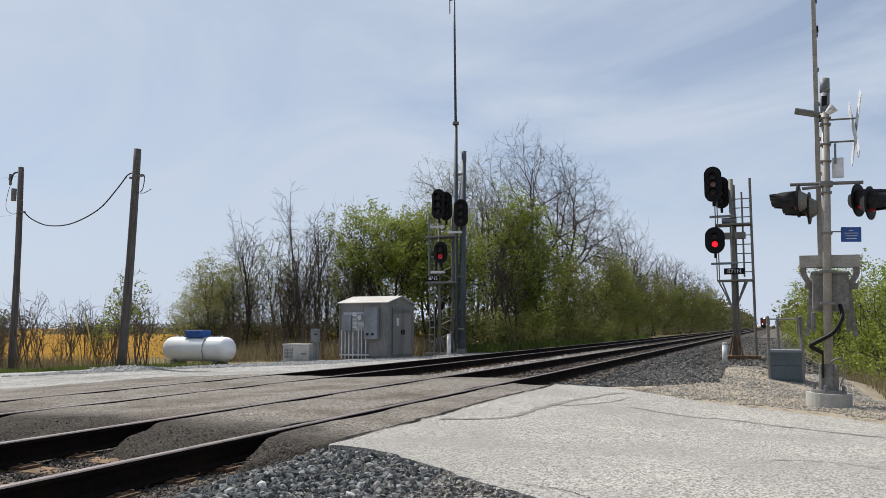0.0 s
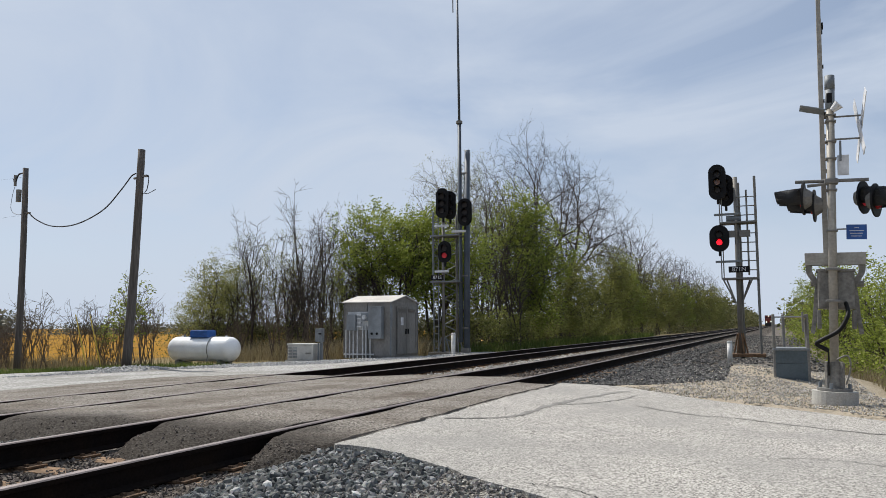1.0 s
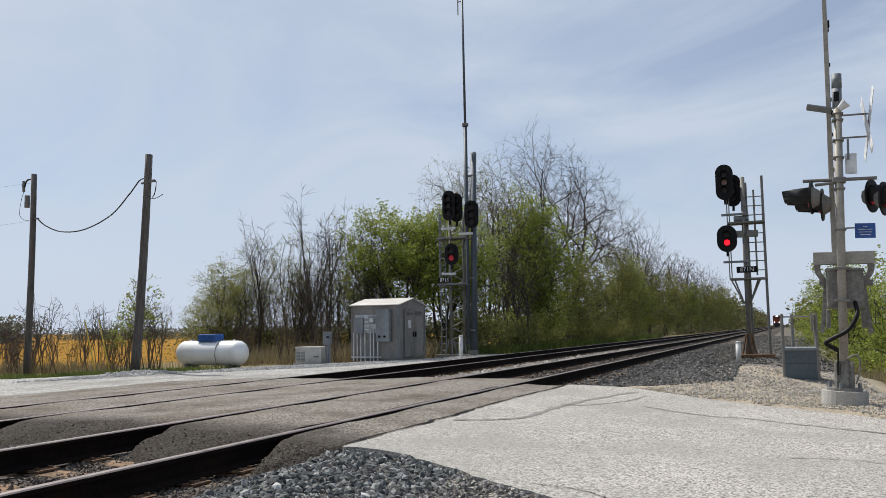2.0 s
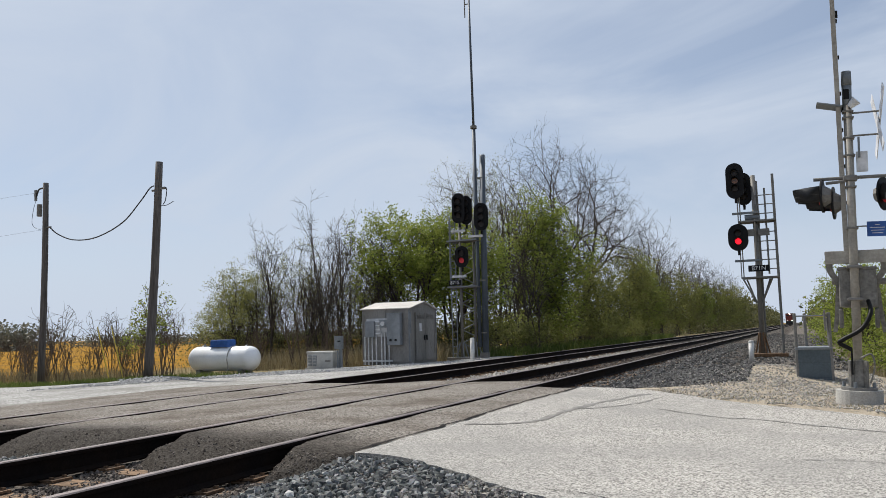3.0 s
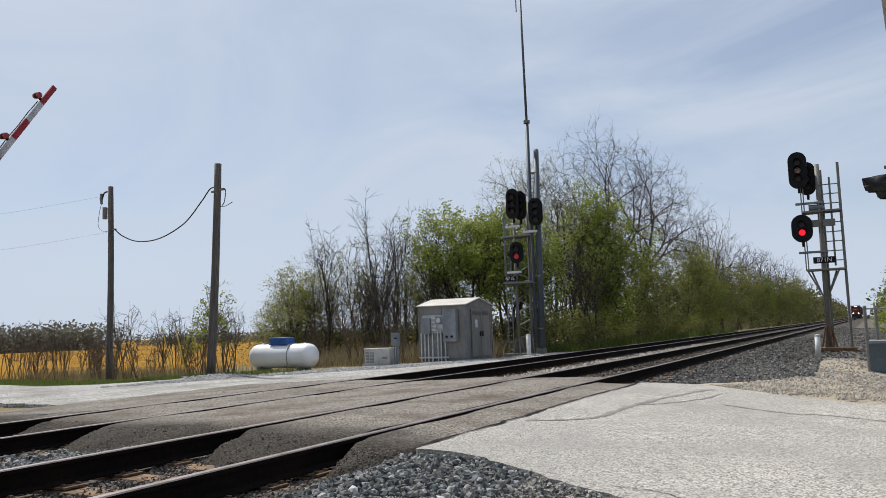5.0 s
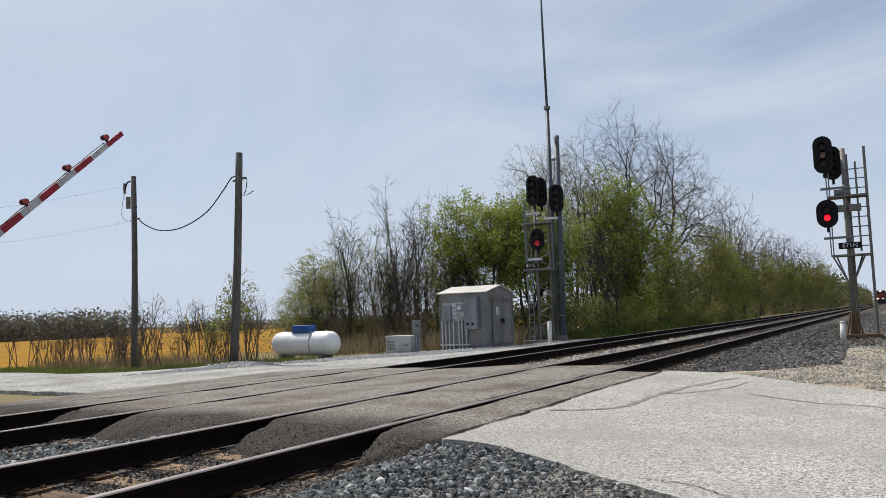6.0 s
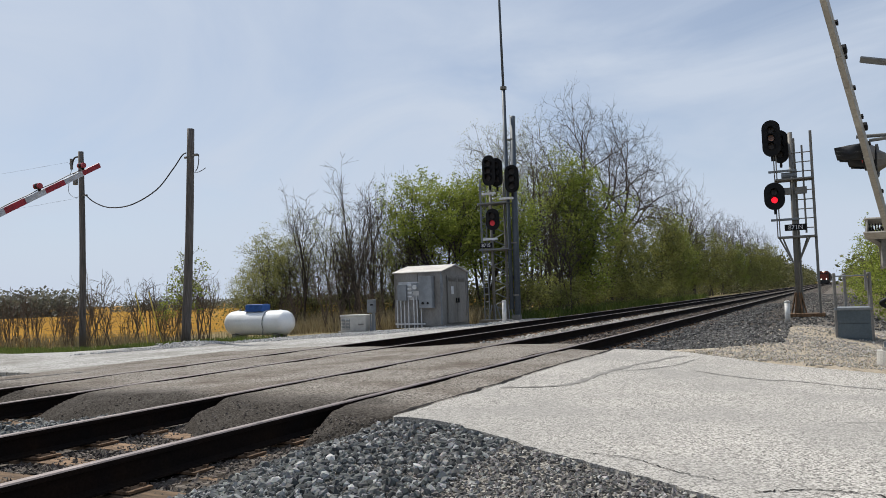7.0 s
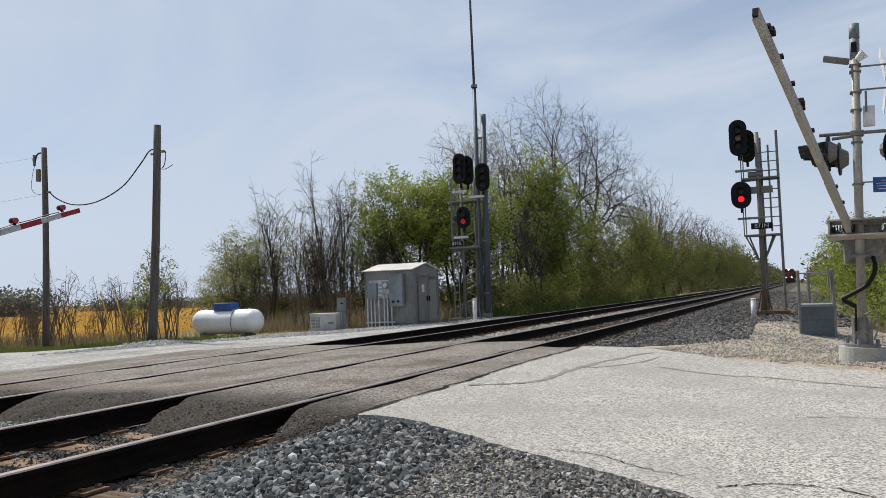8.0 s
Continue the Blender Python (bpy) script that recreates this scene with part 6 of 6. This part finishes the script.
blades("ditch_grass", 9000, lambda rng, n: (lambda x, y: np.stack([x, y, ground_z(x[:, None], y[:, None])[:, 0]], -1))(1.3 + rng.random(n) * 4, 12 + rng.random(n) * 30), 0.3, 0.007, "straw", 54, "dry grass in the ditch", "grass")
blades("trackside_grass", 9000, lambda rng, n: (lambda x, y: np.stack([x, y, ground_z(x[:, None], y[:, None])[:, 0]], -1))(-16.0 + rng.random(n) * 2.6, 33.5 + rng.random(n) ** 1.5 * 60), 0.5, 0.02, "grass", 55, "green undergrowth below the trees", "grass")
for x, y in ((-23.2, 21.3), (-22.4, 21.2)):
    g_ = part("guy_guard", rod((x, y, -0.6), (x - 0.75, y + 0.1, 1.35), 0.02, seg=8), "yellow")
    tagged(g_, "leaning yellow guy wire guard at the field edge", "guy guard", "guy guards")


# ---- loose stones ----
def stone_field(name, n, area, size, material, seed, label, top, faceted=False):
    rng = np.random.default_rng(seed)
    x, y = area(rng, n)
    z = top(x, y)
    s = size * (0.45 + 1.15 * rng.random(n) ** 1.3)
    return tagged(stones(name, np.stack([x, y, z + s * 0.15], -1), s, material, seed, faceted=faceted), label, "gravel", kind="stuff")


def near_side(x0, x1, y0):
    def area(rng, n):
        x = rng.uniform(x0, x1, n)
        return x, road_edge(x) - rng.random(n) * (road_edge(x) - y0)
    return area


def blended_side(y0):
    """Thick beside the track, thinning out towards the road."""
    def area(rng, n):
        x = -3.75 + 1.45 * rng.random(n) ** 1.7
        return x, road_edge(x) - 0.02 - rng.random(n) * (road_edge(x) - y0)
    return area


def fore_z(x, y):
    return np.maximum(np.maximum(bed_z(x, y), ground_z(x, y)), np.where(y < road_edge(x), shoulder_z(x, y), -1.0))


stone_field("ballast_stones", 11000, blended_side(1.0), 0.028, "stone", 61, "loose blue-grey crushed ballast stones", fore_z, True)
stone_field("ballast_stones", 4000, lambda r, n: (r.uniform(-4.2, -3.5, n), r.uniform(1.0, 5.1, n)), 0.020, "dirt_stone", 62, "small brown stones between the ties", lambda x, y: bed_z(x, y) - 0.008)
stone_field("mixed_gravel", 25000, near_side(-3.0, 1.2, 1.8), 0.0165, "pebble", 63, "dark mixed gravel at the road edge", fore_z)
stone_field("pale_stones", 420, near_side(-2.9, 1.0, 1.6), 0.020, "pebble_pale", 64, "scattered pale limestone lumps", fore_z)
stone_field("ballast_stones", 12000, lambda r, n: (r.uniform(-5.68, -4.32, n), r.uniform(0.5, 5.5, n)), 0.022, "dirt_stone", 65, "small brown stones between the rails", lambda x, y: bed_z(x, y) + 0.004)
stone_field("ballast_stones", 6500, lambda r, n: (r.uniform(-8.45, -5.9, n), r.uniform(1.5, 6.1, n)), 0.036, "stone", 66, "grey ballast stones between the tracks", bed_z, True)
stone_field("ballast_stones", 3500, lambda r, n: (r.uniform(-12.0, -8.7, n), r.uniform(2.5, 6.9, n)), 0.036, "stone", 67, "grey ballast stones of the far track", bed_z)
stone_field("ballast_stones", 10000, lambda r, n: (r.uniform(-3.1, -1.1, n), 13.2 + r.random(n) ** 1.2 * 9), 0.030, "far_stone", 68, "heaped blue-grey ballast beside the track", lambda x, y: np.maximum(bed_z(x, y), ground_z(x, y)))
stone_field("ballast_stones", 5000, lambda r, n: (r.uniform(-8.3, -6.0, n), 13.8 + r.random(n) ** 1.4 * 30), 0.05, "pebble_pale", 69, "pale ballast stones between the tracks", bed_z)
stone_field("pale_stones", 7000, lambda r, n: (lambda t, d: (-2.9 + 4.2 * t + d * 0.7, 12.5 - 3.2 * t + d * 0.75))(r.random(n), r.random(n) * 2.4), 0.016, "pebble_pale", 70, "pale gravel of the road verge", fore_z)

stone_field("pale_stones", 7000, lambda r, n: (r.uniform(-2.0, 1.0, n), r.uniform(11.8, 19.5, n)), 0.018, "pebble_pale", 71, "pale limestone gravel round the platform", fore_z)
stone_field("ballast_stones", 9000, lambda r, n: (-3.2 + r.random(n) * 4.2, 19 + r.random(n) ** 1.4 * 75), 0.05, "far_stone", 72, "brown-grey ballast on the slope by the signal", lambda x, y: np.maximum(bed_z(x, y), ground_z(x, y)))

stone_field("pale_stones", 6000, lambda r, n: (lambda t, d: (-12.0 - 7.6 * t, np.interp(-12.0 - 7.6 * t, [-21.5, -20.4, -18.6, -17.4, -13.6, -12.0], [18.0, 18.7, 20.6, 23.8, 27.3, 31.0]) - d))(r.random(n), r.random(n) ** 1.2 * 4.5), 0.034, "pebble_white", 73, "white crushed limestone lumps on the yard", yard_z)
stone_field("pale_stones", 420, lambda r, n: (r.normal(-19.0, 0.65, n), r.normal(19.3, 0.35, n)), 0.045, "pebble_white", 74, "small heap of white limestone by the wooden pole", yard_z)

for x0, x1, y0, ramp, height in STRIPS[:4]:
    stone_field("crumbled_asphalt", 900, lambda r, n: (r.uniform(x0 + 0.05, x1 - 0.05, n), y0 - ramp + r.random(n) ** 1.3 * ramp), 0.011, "dirt_stone", int(75 - x0 * 10), "crumbled brown asphalt at the end of the crossing", lambda x, y: np.maximum(bed_z(x, y), height(x, y)) - 0.004)
stone_field("ballast_stones", 2200, lambda r, n: (r.normal(-3.35, 0.35, n), r.normal(5.0, 0.3, n)), 0.016, "dirt_stone", 79, "small brown stones at the corner of the road", lambda x, y: fore_z(x, y) + 0.004)

stone_field("ballast_stones", 5500, lambda r, n: (r.uniform(-4.15, -3.0, n), 13.0 + r.random(n) ** 1.3 * 34), 0.04, "far_stone", 80, "brown-grey ballast over the tie ends", lambda x, y: bed_z(x, y) + 0.01)
stone_field("pale_stones", 6, lambda r, n: (r.normal(-2.95, 0.3, n), r.normal(4.0, 0.3, n)), 0.040, "pebble_white", 83, "pale limestone lumps lying on the ballast", lambda x, y: fore_z(x, y) + 0.02, True)

stone_field("ballast_stones", 5000, lambda r, n: (r.uniform(RB + 0.1, RA - 0.1, n), 13.6 + r.random(n) ** 1.2 * 34), 0.04, "dirt_stone", 84, "rusty brown ballast between the rails", lambda x, y: bed_z(x, y) + 0.022)


# ---- train ----
def wheelset(parent, y, r=0.5):
    for s in (-1, 1):
        w = part("wheel", rod((s * 0.70, y, r), (s * 0.80, y, r), r, seg=20), "loco_dark", parent)


def locomotive():
    t = thing("locomotive", pose(-5.0, 375, 0), "red and black diesel locomotive with headlights lit", "locomotive")
    part("underframe", cube(2.9, 21, 0.35, at(0, 10.5, 1.35), 0.03), "loco_dark", t)
    part("pilot", cube(2.9, 0.25, 1.0, at(0, 0.1, 0.75), 0.05), "loco_dark", t)
    part("nose", cube(1.9, 2.2, 1.7, at(0, 1.5, 2.3), 0.12), "loco_red", t)
    cab = part("cab", cube(3.05, 2.4, 2.9, at(0, 3.6, 2.95), 0.12), "loco_red", t)
    for x in (-0.95, -0.33, 0.33, 0.95):
        part("window", cube(0.5, 0.05, 0.55, at(x, 2.38, 3.75), 0.02), "glass", cab)
    part("roof", cube(2.9, 2.4, 0.2, at(0, 3.6, 4.45), 0.08), "loco_dark", cab)
    part("hood", cube(2.0, 15, 2.6, at(0, 12.4, 2.8), 0.1), "loco_red", t)
    part("radiator", cube(3.0, 4.0, 1.0, at(0, 17.5, 3.9), 0.1), "loco_dark", t)
    for x, z in ((-0.85, 1.75), (0.85, 1.75), (-0.14, 4.25), (0.14, 4.25)):
        part("headlight", rod((x, 2.3 if z > 4 else -0.05, z), (x, 2.2 if z > 4 else -0.12, z), 0.14, seg=12), "head_lit", t)
    part("fuel_tank", cube(2.4, 6, 0.8, at(0, 10.5, 0.85), 0.1), "loco_dark", t)
    for y in (2.6, 4.5, 6.4, 14.8, 16.7, 18.6):
        wheelset(t, y)
    return t


def freight_car(y, material, label, tall):
    t = thing("freight_car", pose(-5.0, 375 + y, 0), label, "freight car", "freight cars of the train")
    part("underframe", cube(2.7, 16.4, 0.35, at(0, 8.2, 1.1), 0.03), "loco_dark", t)
    body = part("body", cube(3.0, 15.8, tall, at(0, 8.2, 1.25 + tall / 2), 0.06), material, t)
    part("roof", cube(2.8, 15.6, 0.14, at(0, 8.2, 1.25 + tall + 0.05), 0.05), "car_grey", body)
    for k in range(9):
        for s in (-1, 1):
            part("side_post", cube(0.08, 0.12, tall - 0.3, at(s * 1.53, 1.0 + 1.8 * k, 1.25 + tall / 2)), material, body)
    for y_ in (2.0, 3.8, 12.6, 14.4):
        wheelset(t, y_, 0.46)
    return t


train = [(locomotive(), 0.0)]
for k, (m_, lab, tall) in enumerate((("loco_dark", "black covered hopper car", 3.0), ("car_grey", "grey covered hopper car", 3.1), ("car_brown", "brown steel boxcar with ribbed sides", 3.2), ("car_grey", "grey covered hopper car", 3.1), ("loco_dark", "black covered hopper car", 3.0), ("car_grey", "grey covered hopper car", 3.1))):
    y_ = 22.0 + 17.4 * k
    train.append((freight_car(y_, m_, lab, tall), y_))


# ---- what moves ----
GATE = [(0.0, 89.0), (1.2, 89.0), (2.3, 88.0), (3.0, 83.5), (3.5, 77.5), (4.0, 70.5), (4.5, 62.5), (5.2, 52.5), (6.0, 41.5), (6.5, 34.7), (7.0, 28.2), (7.5, 22.5), (8.0, 17.5)]


def motions():
    walk(arm_near, [(t, pose(-0.06, 0.22, 1.45, 0, -0.8, -10.5 * math.cos(radians(a)) ** 0.5) @ pose(0, 0, 0, -a, 0, 0)) for t, a in ((t, a + 0.1 * max(0.0, t - 3.0)) for t, a in GATE)])
    walk(arm_far, [(t, pose(-0.3, -0.2, 1.50) @ pose(0, 0, 0, -a, 0, 0)) for t, a in GATE])
    for ob, dy in train:
        walk(ob, [(t, pose(-5.0, 375 - 10.6 * t + dy, 0)) for t in (0.0, 4.0, 8.0)])


motions()
